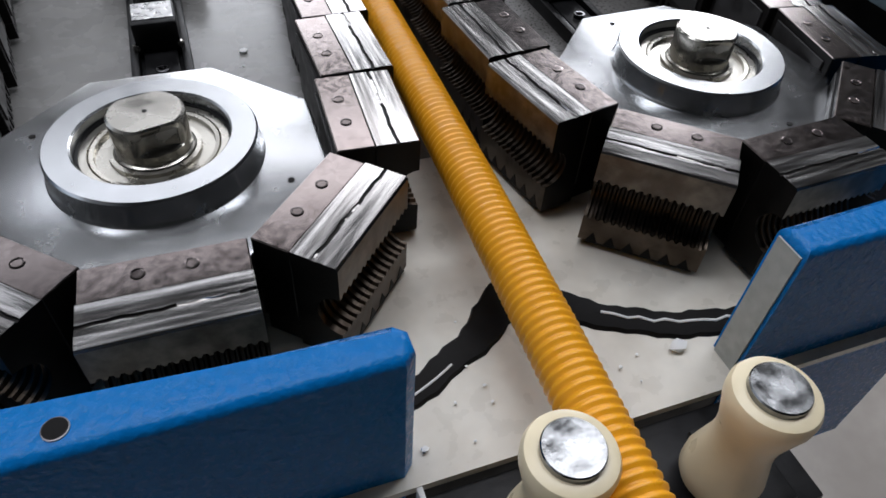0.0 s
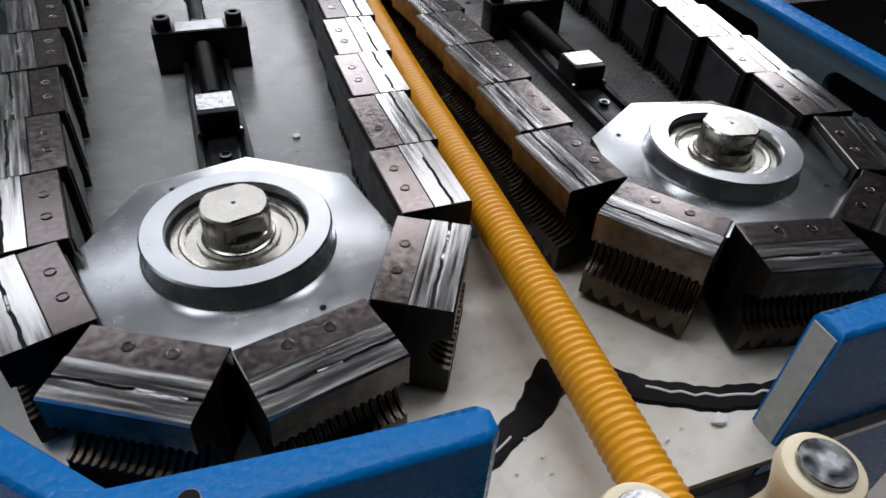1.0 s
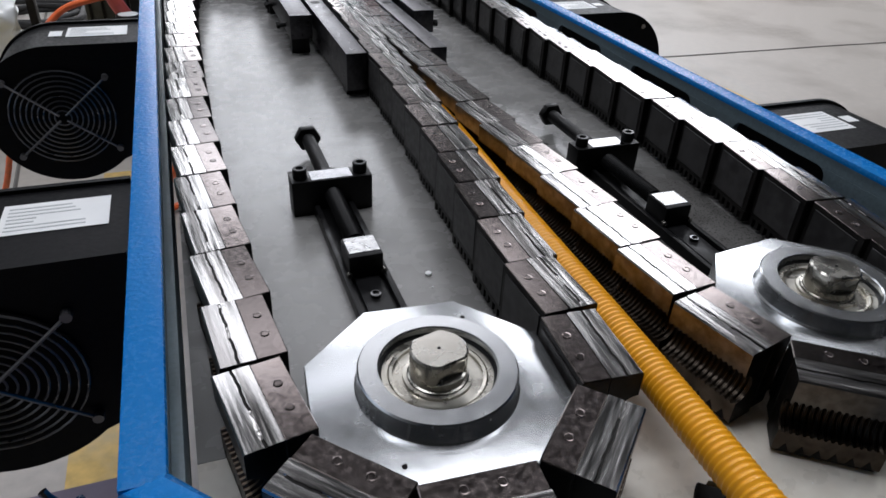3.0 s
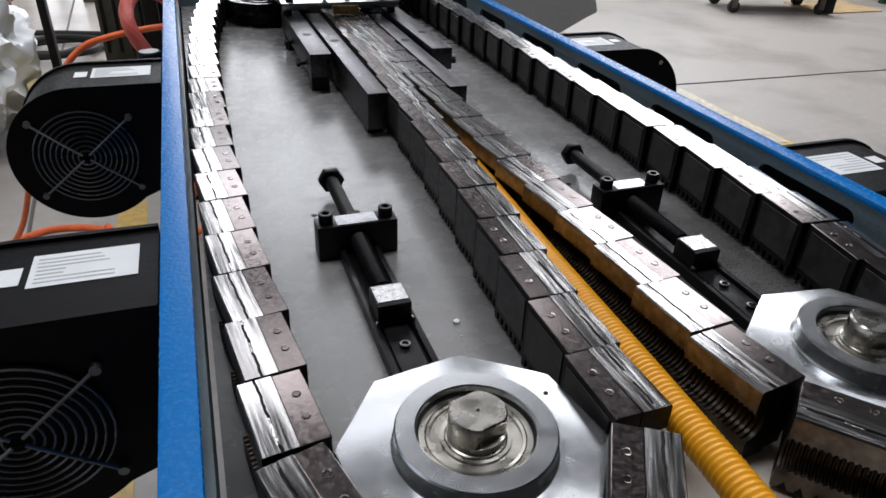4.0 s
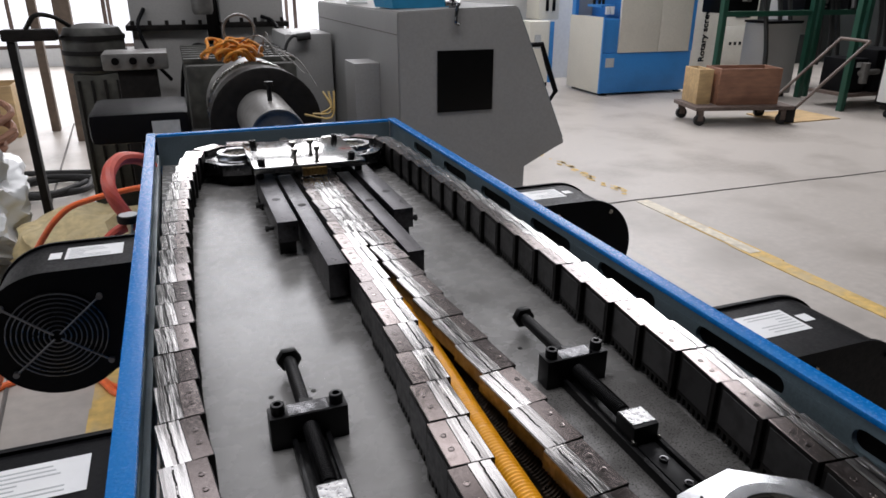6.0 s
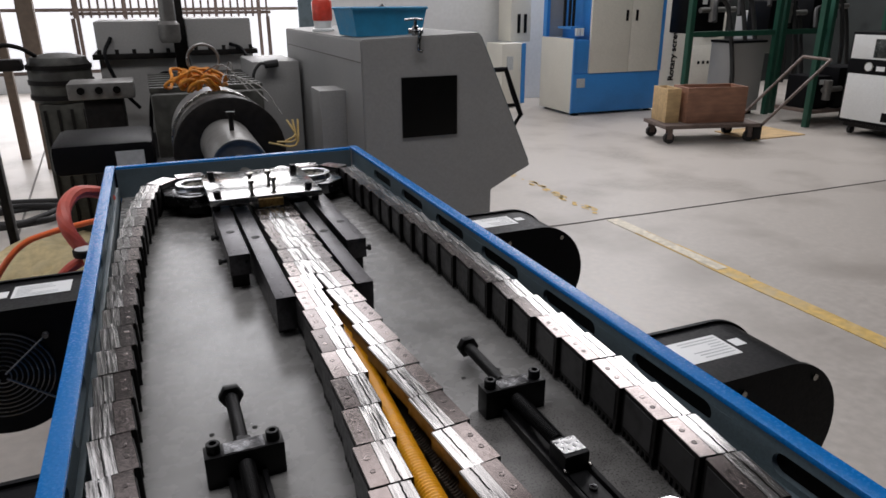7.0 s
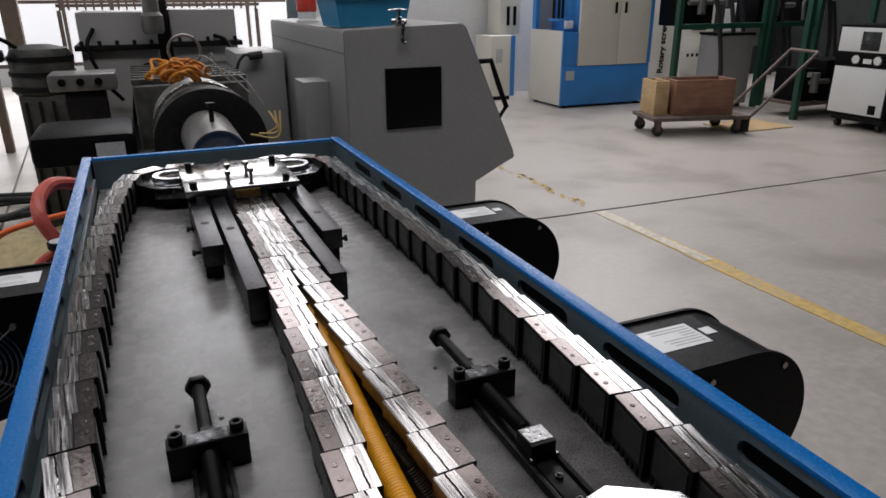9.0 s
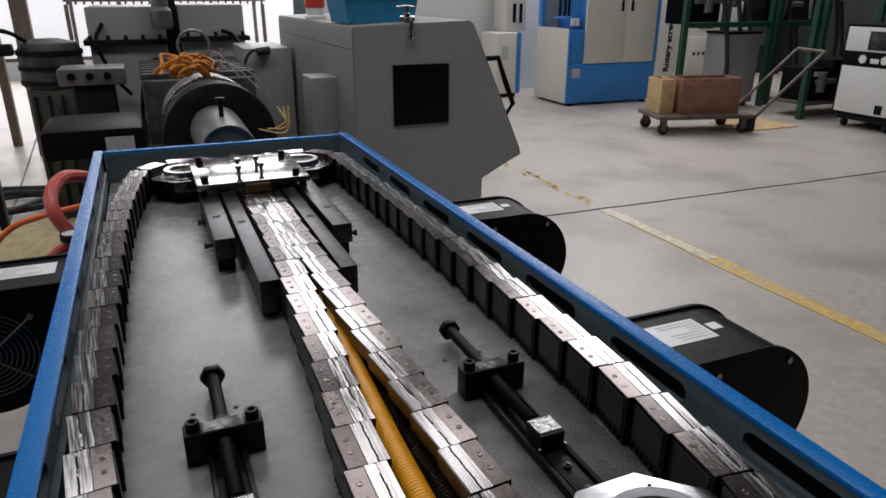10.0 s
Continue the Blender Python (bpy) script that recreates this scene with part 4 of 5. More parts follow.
# ---------------------------------------------------------------- blowers on the rails
def blower(m, label, labels, xe):
    """Snail blower: local y runs along the drum from its grill face, local +x points at the machine."""
    b = thing("cooling_blower", label, "blower", m, "cooling blowers")
    r, d = 0.102, 0.135

    def outline(rr, x_end, drop):
        pts = [(x_end, rr), (x_end, -drop)]
        pts += [(rr * math.cos(radians(a)), rr * math.sin(radians(a))) for a in range(-48, -271, -6)]
        return pts
    o = outline(r, xe, 0.055)
    bm = B()
    rings(bm, [[(x, 0.0, z) for x, z in o], [(x, d, z) for x, z in o]])
    part("housing", bm, black_paint, b, "black painted sheet steel snail housing")
    o2, o3 = outline(r + 0.004, xe, 0.058), outline(r - 0.002, xe, 0.052)
    for y0, y1 in ((-0.003, 0.003), (d - 0.003, d + 0.003)):
        bm = B()
        a = [bm.verts.new((x, y0, z)) for x, z in o2]
        c = [bm.verts.new((x, y1, z)) for x, z in o2]
        n = len(o2)
        for i in range(n):
            j = (i + 1) % n
            bm.faces.new((a[i], a[j], c[j], c[i]))
        bm.faces.new(list(reversed(a)))
        bm.faces.new(c)
        part("flange", bm, black_paint, b)
    # intake grill: rings of wire held by four arms
    # Flat black disc paints the dark of the opening.
    bm = B()
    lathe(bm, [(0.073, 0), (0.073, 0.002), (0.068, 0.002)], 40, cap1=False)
    well = part("intake", bm, oil, b, "black disc standing in for the deep fan intake", pose(0, -0.0031, 0, 90, 0, 0))
    g = B()
    for k in range(1, 10):
        rr = 0.0075 * k + 0.004
        n = 36
        pts = [(rr * math.cos(2 * math.pi * i / n), -0.008 - 0.003 * (1 - rr / 0.075), rr * math.sin(2 * math.pi * i / n)) for i in range(n + 1)]
        tube(g, pts, 0.0011, 5, caps=False)
    grill = part("grill", g, wire, b, "round wire fan guard")
    for a in (40, 140, 220, 320):
        bm = B()
        ca, sa = math.cos(radians(a)), math.sin(radians(a))
        tube(bm, [(0.006 * ca, -0.012, 0.006 * sa), (0.085 * ca, -0.0085, 0.085 * sa), (0.089 * ca, -0.003, 0.089 * sa)], 0.0018, 6)
        tube(bm, [(0.089 * ca, -0.003, 0.089 * sa), (0.089 * ca, -0.011, 0.089 * sa)], 0.0048, 10)
        part("grill_arm", bm, wire, b)
    for x, z in ((0.088, -0.04), (0.07, 0.082), (-0.052, 0.078), (0.062, -0.068), (0.093, 0.03)):
        bm = B()
        tube(bm, [(x, d + 0.0025, z), (x, d + 0.006, z)], 0.0045, 10)
        part("cover_bolt", bm, shaft_steel, b)
    for (x0, x1, y0, y1) in labels:
        lab = part("label", box(B(), x0, x1, y0, y1, r + 0.0002, r + 0.0006), label_white, b, "white paper rating label")
        if x1 - x0 > 0.04:
            rnd = random.Random(2)
            for i in range(7):
                yy = y0 + 0.006 + i * (y1 - y0 - 0.012) / 6.5
                bar = box(B(), x0 + 0.005, x0 + 0.005 + rnd.uniform(0.25, 0.85) * (x1 - x0 - 0.01), yy, yy + 0.0018, r + 0.0007, r + 0.0009)
                part("print_bar", bar, print_grey, lab)
    part("throat", box(B(), xe - 0.002, xe + 0.004, 0.004, d - 0.004, -0.05, 0.09), black_steel, b)
    return b


LAB = [(0.020, 0.106, 0.055, 0.108), (-0.004, 0.014, 0.062, 0.09)]
for y in (0.205, 0.805):
    blower(pose(-0.314, y, BED - 0.038), "black round blower with wire guard bolted to the rail", LAB, 0.122)
for y in (0.335, 0.945):
    blower(pose(0.652, y, BED - 0.030, 0, 0, 180), "black round blower with a closed drum end and label", [(0.020, 0.106, 0.03, 0.085), (-0.004, 0.014, 0.05, 0.068)], 0.115)


# ---------------------------------------------------------------- grey control cabinet and what stands on it
def cabinet():
    c = thing("control_cabinet", "grey sheet steel cabinet with a slanted side and black window", "control cabinet", pose(0, 0, 0))
    prof = [(0.738, 0.02), (1.313, 0.02), (1.313, BED - 0.286), (1.520, BED - 0.1965), (1.257, BED + 0.392), (0.738, BED + 0.374)]
    bm = B()
    rings(bm, [[(x, 2.35, z) for x, z in prof], [(x, 3.93, z) for x, z in prof]])
    bmesh.ops.bevel(bm, geom=list(bm.edges), offset=0.006, segments=2, affect="EDGES")
    part("body", bm, cab_grey, c)
    part("window", box(B(), 0.902, 1.150, 2.345, 2.3495, BED - 0.024, BED + 0.223, 0.001), screen_black, c, "square black window")
    part("side_box", box(B(), 0.625, 0.7375, 2.62, 2.80, BED - 0.30, BED + 0.155, 0.004), cab_grey, c, "small grey cable box on the flank")
    bm = B()
    d = Vector((1.257 - 1.520, 0, 0.5885)).normalized()
    o = Vector((0.92, 0, 0.41)).normalized() * 0.004
    for y in (2.372,):
        a, b2 = Vector((1.520, y, BED - 0.1965)) + o, Vector((1.257, y, BED + 0.392)) + o
        tube(bm, [a + d * 0.02, b2 - d * 0.02], 0.006, 6)
    part("door_seam", bm, grey_rail, c)
    bm = B()
    tube(bm, [(1.342, 2.6, BED + 0.208), (1.514, 2.6, BED + 0.213), (1.556, 2.6, BED + 0.103), (1.602, 2.6, BED - 0.006), (1.570, 2.6, BED - 0.048), (1.456, 2.6, BED - 0.046)], 0.013, 8)
    part("handle", bm, black_paint, c, "black bow handle on the slanted door")
    part("top_seam", box(B(), 0.7365, 0.7378, 2.36, 3.9, BED + 0.285, BED + 0.289), joint_dark, c)


cabinet()


def crate():
    c = thing("plastic_crate", "blue plastic crate standing on the grey cabinet", "crate", pose(0.905, 2.62, BED + 0.3795, 0, 0, 3))
    w, d, h, t = 0.165, 0.13, 0.11, 0.006
    bm = B()
    lo = [(-w + 0.02, -d + 0.015, 0), (w - 0.02, -d + 0.015, 0), (w - 0.02, d - 0.015, 0), (-w + 0.02, d - 0.015, 0)]
    hi = [(-w, -d, h), (w, -d, h), (w, d, h), (-w, d, h)]
    hi2 = [(x * 0.95, y * 0.94, h) for x, y, _ in hi]
    lo2 = [(x * 0.95, y * 0.94, 0.008) for x, y, _ in lo]
    rings(bm, [lo, hi, hi2, lo2])
    part("tub", bm, crate_blue, c)
    bm = B()
    for a, b in zip(hi, hi[1:] + hi[:1]):
        tube(bm, [a, b], 0.006, 8)
    part("rim", bm, crate_blue, c)
    rnd = random.Random(8)
    bm = B()
    for i in range(14):
        q = bmesh.ops.create_icosphere(bm, subdivisions=1, radius=rnd.uniform(0.02, 0.04))
        o = Vector((rnd.uniform(-0.1, 0.1), rnd.uniform(-0.07, 0.07), 0.06 + rnd.uniform(0, 0.03)))
        for v in q["verts"]:
            v.co += o
    part("contents", bm, black_plate, c, "dark odds and ends inside")


crate()


def tap():
    t = thing("pipe_tap", "small bright metal tap lying on the cabinet edge", "tap", pose(0.985, 2.40, BED + 0.383))
    bm = B()
    tube(bm, [(-0.03, 0, 0.018), (0.03, -0.01, 0.018)], 0.011, 10)
    tube(bm, [(0.0, -0.004, 0.02), (0.0, -0.004, 0.06)], 0.007, 10)
    lathe(bm, [(0.013, 0.0), (0.015, 0.008), (0.013, 0.036), (0.009, 0.04)], 12, (0.0, 0.0, 0))
    part("body", bm, chrome, t)
    bm = B()
    tube(bm, [(-0.045, 0.0, 0.062), (0.0, -0.004, 0.066), (0.03, -0.008, 0.062)], 0.005, 8)
    part("lever", bm, chrome, t)
    bm = B()
    tube(bm, smooth_line([Vector(p) for p in [(0.02, -0.02, 0.02), (0.0, -0.058, 0.01), (-0.008, -0.062, -0.05), (0.008, -0.062, -0.06)]], 5), 0.007, 8)
    part("spout", bm, chrome, t)


tap()


def beacon():
    b = thing("warning_beacon", "red warning beacon with a pale foot on the cabinet", "beacon", pose(0.805, 3.25, BED + 0.377))
    bm = B()
    lathe(bm, [(0.055, 0), (0.055, 0.01), (0.045, 0.015), (0.045, 0.05)], 20)
    part("foot", bm, machine_white, b)
    bm = B()
    lathe(bm, [(0.046, 0.0501), (0.05, 0.06), (0.05, 0.14), (0.04, 0.155)], 20)
    part("dome", bm, red, b, "red dome")


beacon()


# ---------------------------------------------------------------- extruder and die head behind the table
def extruder():
    e = thing("extruder", "dark extruder with a round heated die head", "extruder", pose(0, 0, 0))
    ax, az = 0.181, BED + 0.0385

    def along(profile, seg=40, cx=0.181, cz=BED + 0.0385):
        bm = B()
        loops = [[(cx + r * math.cos(2 * math.pi * i / seg), y, cz + r * math.sin(2 * math.pi * i / seg)) for i in range(seg)] for y, r in profile]
        rings(bm, loops)
        return bm
    part("die_nose", along([(1.806, 0.05), (1.806, 0.078), (1.80, 0.079), (1.80, 0.084), (1.81, 0.086), (2.18, 0.090), (2.19, 0.06)]), nose_steel, e, "dull steel die nose")
    part("die_face", along([(1.76, 0.016), (1.765, 0.030), (1.79, 0.034), (1.8035, 0.036), (1.8045, 0.0775)]), die_dull, e, "dull recessed die face")
    part("die_tip", along([(1.60, 0.010), (1.60, 0.0125), (1.77, 0.02)]), nose_steel, e)
    bm = B()
    tube(bm, [(ax, 1.95, az + 0.082), (ax, 1.95, az + 0.135)], 0.008, 8)
    tube(bm, [(ax, 1.95, az + 0.135), (ax, 1.95, az + 0.147)], 0.015, 8)
    part("die_screw", bm, dark_iron, e)
    part("heater_ring", along([(2.20, 0.10), (2.20, 0.188), (2.205, 0.196), (2.30, 0.196), (2.305, 0.185)], cx=0.196, cz=BED + 0.004), dark_iron, e, "dark round heater band")
    part("heater_drum", along([(2.31, 0.175), (2.31, 0.183), (2.72, 0.183), (2.73, 0.14)], cx=0.196, cz=BED + 0.004), nose_steel, e, "brown-grey drum behind the heater")
    part("clamp_band", along([(2.45, 0.1835), (2.45, 0.192), (2.49, 0.192), (2.49, 0.1835)], cx=0.196, cz=BED + 0.004), shaft_steel, e)
    part("barrel", along([(2.74, 0.12), (4.2, 0.12)], cx=0.196, cz=BED + 0.004), dark_iron, e)
    part("gear_housing", box(B(), -0.30, 0.12, 4.2, 4.9, 0.05, BED + 0.42, 0.01), cab_grey, e, "grey gear housing")
    part("drive_housing", box(B(), 0.20, 0.575, 4.2, 4.9, 0.05, BED + 0.43, 0.01), cab_grey, e, "grey drive housing")
    for x0, x1, top in ((-0.33, 0.121, 0.42), (0.199, 0.60, 0.43)):
        part("housing_flange", box(B(), x0, x1, 4.16, 4.93, BED + top - 0.21, BED + top - 0.18, 0.004), dark_iron, e, "dark bolted flange round the housing")
        for k in range(5):
            bm = B()
            tube(bm, [(x0 + 0.04 + k * (x1 - x0 - 0.08) / 4, 4.175, BED + top - 0.1805), (x0 + 0.04 + k * (x1 - x0 - 0.08) / 4, 4.175, BED + top - 0.155)], 0.012, 6)
            part("flange_bolt", bm, dark_iron, e)
    for k in range(7):
        part("cooling_fin", box(B(), -0.052, 0.462, 3.15 + k * 0.12, 3.19 + k * 0.12, BED + 0.1205, BED + 0.145, 0.003), dull_green, e)
    for k, pts in enumerate(([(-0.10, 4.19, 0.55), (-0.05, 4.1, 0.95), (0.02, 4.0, 1.10), (0.10, 3.9, 1.105)], [(0.50, 4.19, 0.98), (0.53, 4.1, 1.12), (0.50, 4.12, 1.22), (0.44, 4.19, 1.25)], [(-0.22, 4.19, 1.30), (-0.26, 4.12, 1.2), (-0.20, 4.1, 1.02), (-0.12, 4.15, 0.9)])):
        bm = B()
        tube(bm, smooth_line([Vector(p) for p in pts], 6), 0.011, 8)
        part("supply_hose", bm, black_paint, e, "black supply hose")
    part("crossbeam", box(B(), 0.06, 0.50, 4.0, 4.15, BED + 0.10, BED + 0.13, 0.004), black_paint, e)
    part("barrel_cover", box(B(), -0.05, 0.46, 3.1, 3.98, BED - 0.2, BED + 0.12, 0.02), dull_green, e)
    part("base", box(B(), -0.15, 0.55, 2.6, 4.9, 0.05, BED - 0.23, 0.01), black_paint, e, "black base frame")
    part("die_cart", box(B(), -0.42, -0.06, 2.5, 2.9, BED - 0.10, BED + 0.02, 0.03), black_paint, e, "black terminal box beside the die")
    part("cart_leg", box(B(), -0.25, 0.3, 2.55, 2.75, 0.0, BED - 0.1005, 0.01), black_paint, e)
    part("rating_plate", box(B(), -0.20, -0.10, 2.4965, 2.4995, BED - 0.07, BED - 0.015), print_grey, e, "grey rating plate")
    part("hopper_post", box(B(), 0.125, 0.195, 4.3, 4.6, 0.4, BED + 1.2, 0.01), dark_iron, e)
    bm = B()
    lathe(bm, [(0.05, BED + 0.30), (0.06, BED + 0.32), (0.06, BED + 0.40), (0.045, BED + 0.42), (0.045, BED + 0.55)], 20, (0.10, 4.1, 0))
    part("motor", bm, nose_steel, e, "upright dull motor")
    bm = B()
    n = 24
    tube(bm, [(0.165 + 0.06 * math.cos(2 * math.pi * i / n), 2.62, BED + 0.30 + 0.06 * math.sin(2 * math.pi * i / n)) for i in range(n + 1)], 0.006, 8, caps=False)
    tube(bm, [(0.165, 2.62, BED + 0.20), (0.165, 2.62, BED + 0.242)], 0.01, 8)
    part("lifting_eye", bm, nose_steel, e, "steel lifting eye")
    for k, pts in enumerate((
            [(0.30, 2.35, BED + 0.20), (0.22, 2.45, BED + 0.29), (0.12, 2.55, BED + 0.24), (0.02, 2.7, BED + 0.2)],
            [(0.42, 2.4, BED + 0.10), (0.36, 2.5, BED + 0.20), (0.25, 2.7, BED + 0.235), (0.2, 2.9, BED + 0.22)],
            [(0.36, 2.32, BED + 0.16), (0.29, 2.40, BED + 0.235), (0.24, 2.5, BED + 0.245), (0.19, 2.6, BED + 0.23)],
            [(0.20, 2.33, BED + 0.235), (0.22, 2.42, BED + 0.255), (0.26, 2.5, BED + 0.24), (0.34, 2.6, BED + 0.18)],
            [(0.27, 2.45, BED + 0.22), (0.25, 2.47, BED + 0.30), (0.24, 2.50, BED + 0.25), (0.26, 2.55, BED + 0.21)])):
        bm = B()
        tube(bm, smooth_line([Vector(p) for p in pts], 6), 0.0024, 8)
        part("heater_cable", bm, nose_steel, e, "pale braided heater cable")


extruder()


def scrap():
    rnd = random.Random(5)
    s = thing("plastic_scrap", "crumpled orange plastic scrap lying on the die head", "scrap", pose(0, 0, BED))
    for k in range(18):
        c = Vector((rnd.uniform(0.06, 0.20), rnd.uniform(2.48, 2.58), 0.212 + rnd.uniform(0.0, 0.05)))
        pts = []
        a0 = rnd.uniform(0, 6)
        for i in range(9):
            a = a0 + i * 0.7
            pts.append(c + Vector((0.045 * math.cos(a) * rnd.uniform(0.6, 1.2), 0.045 * math.sin(a), 0.022 * math.sin(a * 1.7))))
        bm = B()
        tube(bm, smooth_line(pts, 4), 0.0065, 6)
        part("strand", bm, orange_cloth, s)
    bm = B()
    for k in range(3):
        pts = [Vector((0.40 + 0.02 * k, 2.19, BED + 0.11)), Vector((0.42, 2.16, BED + 0.06 - 0.02 * k)), Vector((0.385 - 0.03 * k, 2.17, BED + 0.035))]
        tube(bm, smooth_line(pts, 4), 0.004, 6)
    single("yellow_tie", bm, line_yellow, "yellow tie hanging on the heater band", "tie")


scrap()


def side_cabinet():
    c = thing("terminal_cabinet", "dark grey terminal cabinet with a black plug lead", "cabinet", pose(0, 0, 0))
    part("body", box(B(), 0.47, 0.72, 3.5, 4.0, 0.0, BED + 0.22, 0.01), cab_grey, c)
    bm = B()
    tube(bm, smooth_line([Vector(p) for p in [(0.56, 3.47, BED + 0.20), (0.50, 3.45, BED + 0.21), (0.46, 3.45, BED + 0.12), (0.50, 3.44, BED - 0.1), (0.48, 3.44, BED - 0.3)]], 6), 0.008, 8)
    part("lead", bm, rubber, c)
    bm = B()
    tube(bm, [(0.53, 3.47, BED + 0.205), (0.60, 3.47, BED + 0.212)], 0.02, 10)
    part("plug", bm, rubber, c)


side_cabinet()


# ---------------------------------------------------------------- machines across the hall
def blue_machine():
    b = thing("test_machine", "tall blue and cream cabinet machine with double doors", "machine", pose(5.245, 7.70, 0, 0, 0, -1.7))
    w, d, h = 1.425, 0.90, 2.3
    part("base", box(B(), 0.004, w, 0.0, d, 0.035, 0.56, 0.01), machine_blue, b, "blue base")
    part("flank", box(B(), -0.004, 0.0035, 0.03, d, 0.035, 1.02, 0.001), machine_cream, b, "cream side panel")
    part("flank_edge", box(B(), -0.006, 0.0, -0.006, 0.0295, 0.035, 1.02), machine_blue, b)
    part("bench", box(B(), 0.004, 0.30, 0.02, d, 0.561, 1.0, 0.004), machine_blue, b)
    for x0, x1 in ((0.24, 0.86), (0.866, w - 0.06)):
        door = part("door", box(B(), x0, x1, -0.012, 0.03, 0.565, h, 0.004), machine_cream, b, "cream steel door")
        xa = x1 - 0.09 if x0 < 0.5 else x0 + 0.06
        part("handle", box(B(), xa, xa + 0.035, -0.026, -0.0125, 1.24, 1.38, 0.003), black_paint, door, "black slot handle")
    part("body", box(B(), 0.31, w - 0.01, 0.035, d, 0.565, h, 0.004), machine_blue, b)
    part("corner_post", box(B(), w - 0.055, w, -0.008, 0.034, 0.565, h), machine_blue, b)
    part("left_post", box(B(), 0.01, 0.06, d - 0.1, d, 1.01, h), machine_blue, b)
    part("inner_panel", box(B(), 0.065, 0.30, d - 0.06, d - 0.03, 1.01, h), cab_grey, b)
    part("valve_shelf", box(B(), 0.02, 0.235, 0.15, 0.5, 1.14, 1.17), machine_blue, b)
    for x in (0.08, 0.15):
        part("valve", box(B(), x, x + 0.05, 0.11, 0.149, 1.05, 1.15, 0.004), machine_white, b)
    for x in (0.06, 0.14, 0.2):
        bm = B()
        tube(bm, [(x, 0.4, 1.171), (x, 0.4, 2.2)], 0.02, 8)
        part("piston_rod", bm, dark_iron, b)
    part("name_plate", box(B(), 0.06, 0.19, -0.006, -0.0005, 0.38, 0.50), print_grey, b, "small grey name plate")
    for x in (0.1, w - 0.1):
        for y in (0.08, d - 0.1):
            bm = B()
            lathe(bm, [(0.06, 0), (0.06, 0.015), (0.02, 0.02), (0.02, 0.036)], 12, (x, y, 0))
            part("foot", bm, black_steel, b)


blue_machine()


def small_machine():
    s = thing("small_machine", "low cream and blue cabinet with a socket panel", "machine", pose(0, 0, 0))
    part("body", box(B(), 4.72, 5.10, 8.78, 9.3, 0.06, 0.92, 0.008), machine_cream, s)
    part("edge", box(B(), 5.04, 5.105, 8.765, 8.779, 0.06, 0.92), machine_blue, s)
    part("socket_panel", box(B(), 4.80, 4.90, 8.77, 8.779, 0.55, 0.74), print_grey, s, "small grey socket panel")
    part("upper_cabinet", box(B(), 5.02, 5.36, 9.1, 9.5, 0.93, 2.2, 0.008), machine_cream, s)
    for x in (5.13, 5.24):
        part("slot", box(B(), x, x + 0.05, 9.09, 9.099, 1.05, 1.32, 0.003), black_paint, s, "black oblong slot")
    part("plinth", box(B(), 4.76, 5.06, 8.82, 9.26, 0.0, 0.059), black_steel, s)


small_machine()


def trolley():
    t = thing("platform_trolley", "worn platform trolley with a folding push handle", "trolley", pose(5.06, 5.56, 0, 0, 0, -15))
    part("deck", box(B(), 0.0, 1.12, 0.0, 0.58, 0.165, 0.205, 0.006), cart_grey, t, "scuffed deck")
    for x, y in ((0.08, 0.06), (0.08, 0.52), (1.02, 0.06), (1.02, 0.52)):
        w = B()
        tube(w, [(x, y - 0.02, 0.06), (x, y + 0.02, 0.06)], 0.06, 18)
        wheel = part("caster", w, rubber, t)
        f = B()
        box(f, x - 0.03, x + 0.03, y - 0.028, y - 0.023, 0.05, 0.165)
        box(f, x - 0.03, x + 0.03, y + 0.023, y + 0.028, 0.05, 0.165)
        part("fork", f, cart_grey, wheel)
    bm = B()
    for y in (0.05, 0.53):
        tube(bm, [(1.10, y, 0.12), (1.86, y, 0.87)], 0.017, 8)
    tube(bm, [(1.86, 0.05, 0.87), (1.86, 0.53, 0.87)], 0.017, 8)
    part("push_handle", bm, cart_grey, t, "bent tube push handle")
    bm = B()
    box(bm, 1.05, 1.15, 0.02, 0.10, 0.02, 0.2, 0.006)
    part("handle_hinge", bm, black_steel, t)


trolley()


def wood_box(name, label, m, w, d, h, mat):
    b = thing(name, label, "box", m)
    t = 0.018
    part("bottom", box(B(), 0, w, 0, d, 0, t), mat, b)
    part("side_board", box(B(), 0, w, 0, t, t, h, 0.001), mat, b)
    part("side_board", box(B(), 0, w, d - t, d, t, h, 0.001), mat, b)
    part("end_board", box(B(), 0, t, t, d - t, t, h, 0.001), mat, b)
    part("end_board", box(B(), w - t, w, t, d - t, t, h, 0.001), mat, b)
    return b


wood_box("plywood_box", "open brown plywood box on the trolley", pose(5.37, 5.61, 0.206, 0, 0, -15), 0.70, 0.36, 0.385, plywood)
wood_box("pale_box", "pale wooden crate beside the plywood box", pose(5.19, 5.73, 0.206, 0, 0, -15), 0.16, 0.36, 0.37, pale_wood)
single("cardboard_sheet", box(B(), 6.15, 6.95, 5.35, 5.95, 0.0, 0.012), pale_wood, "pale board lying on the floor", "board")


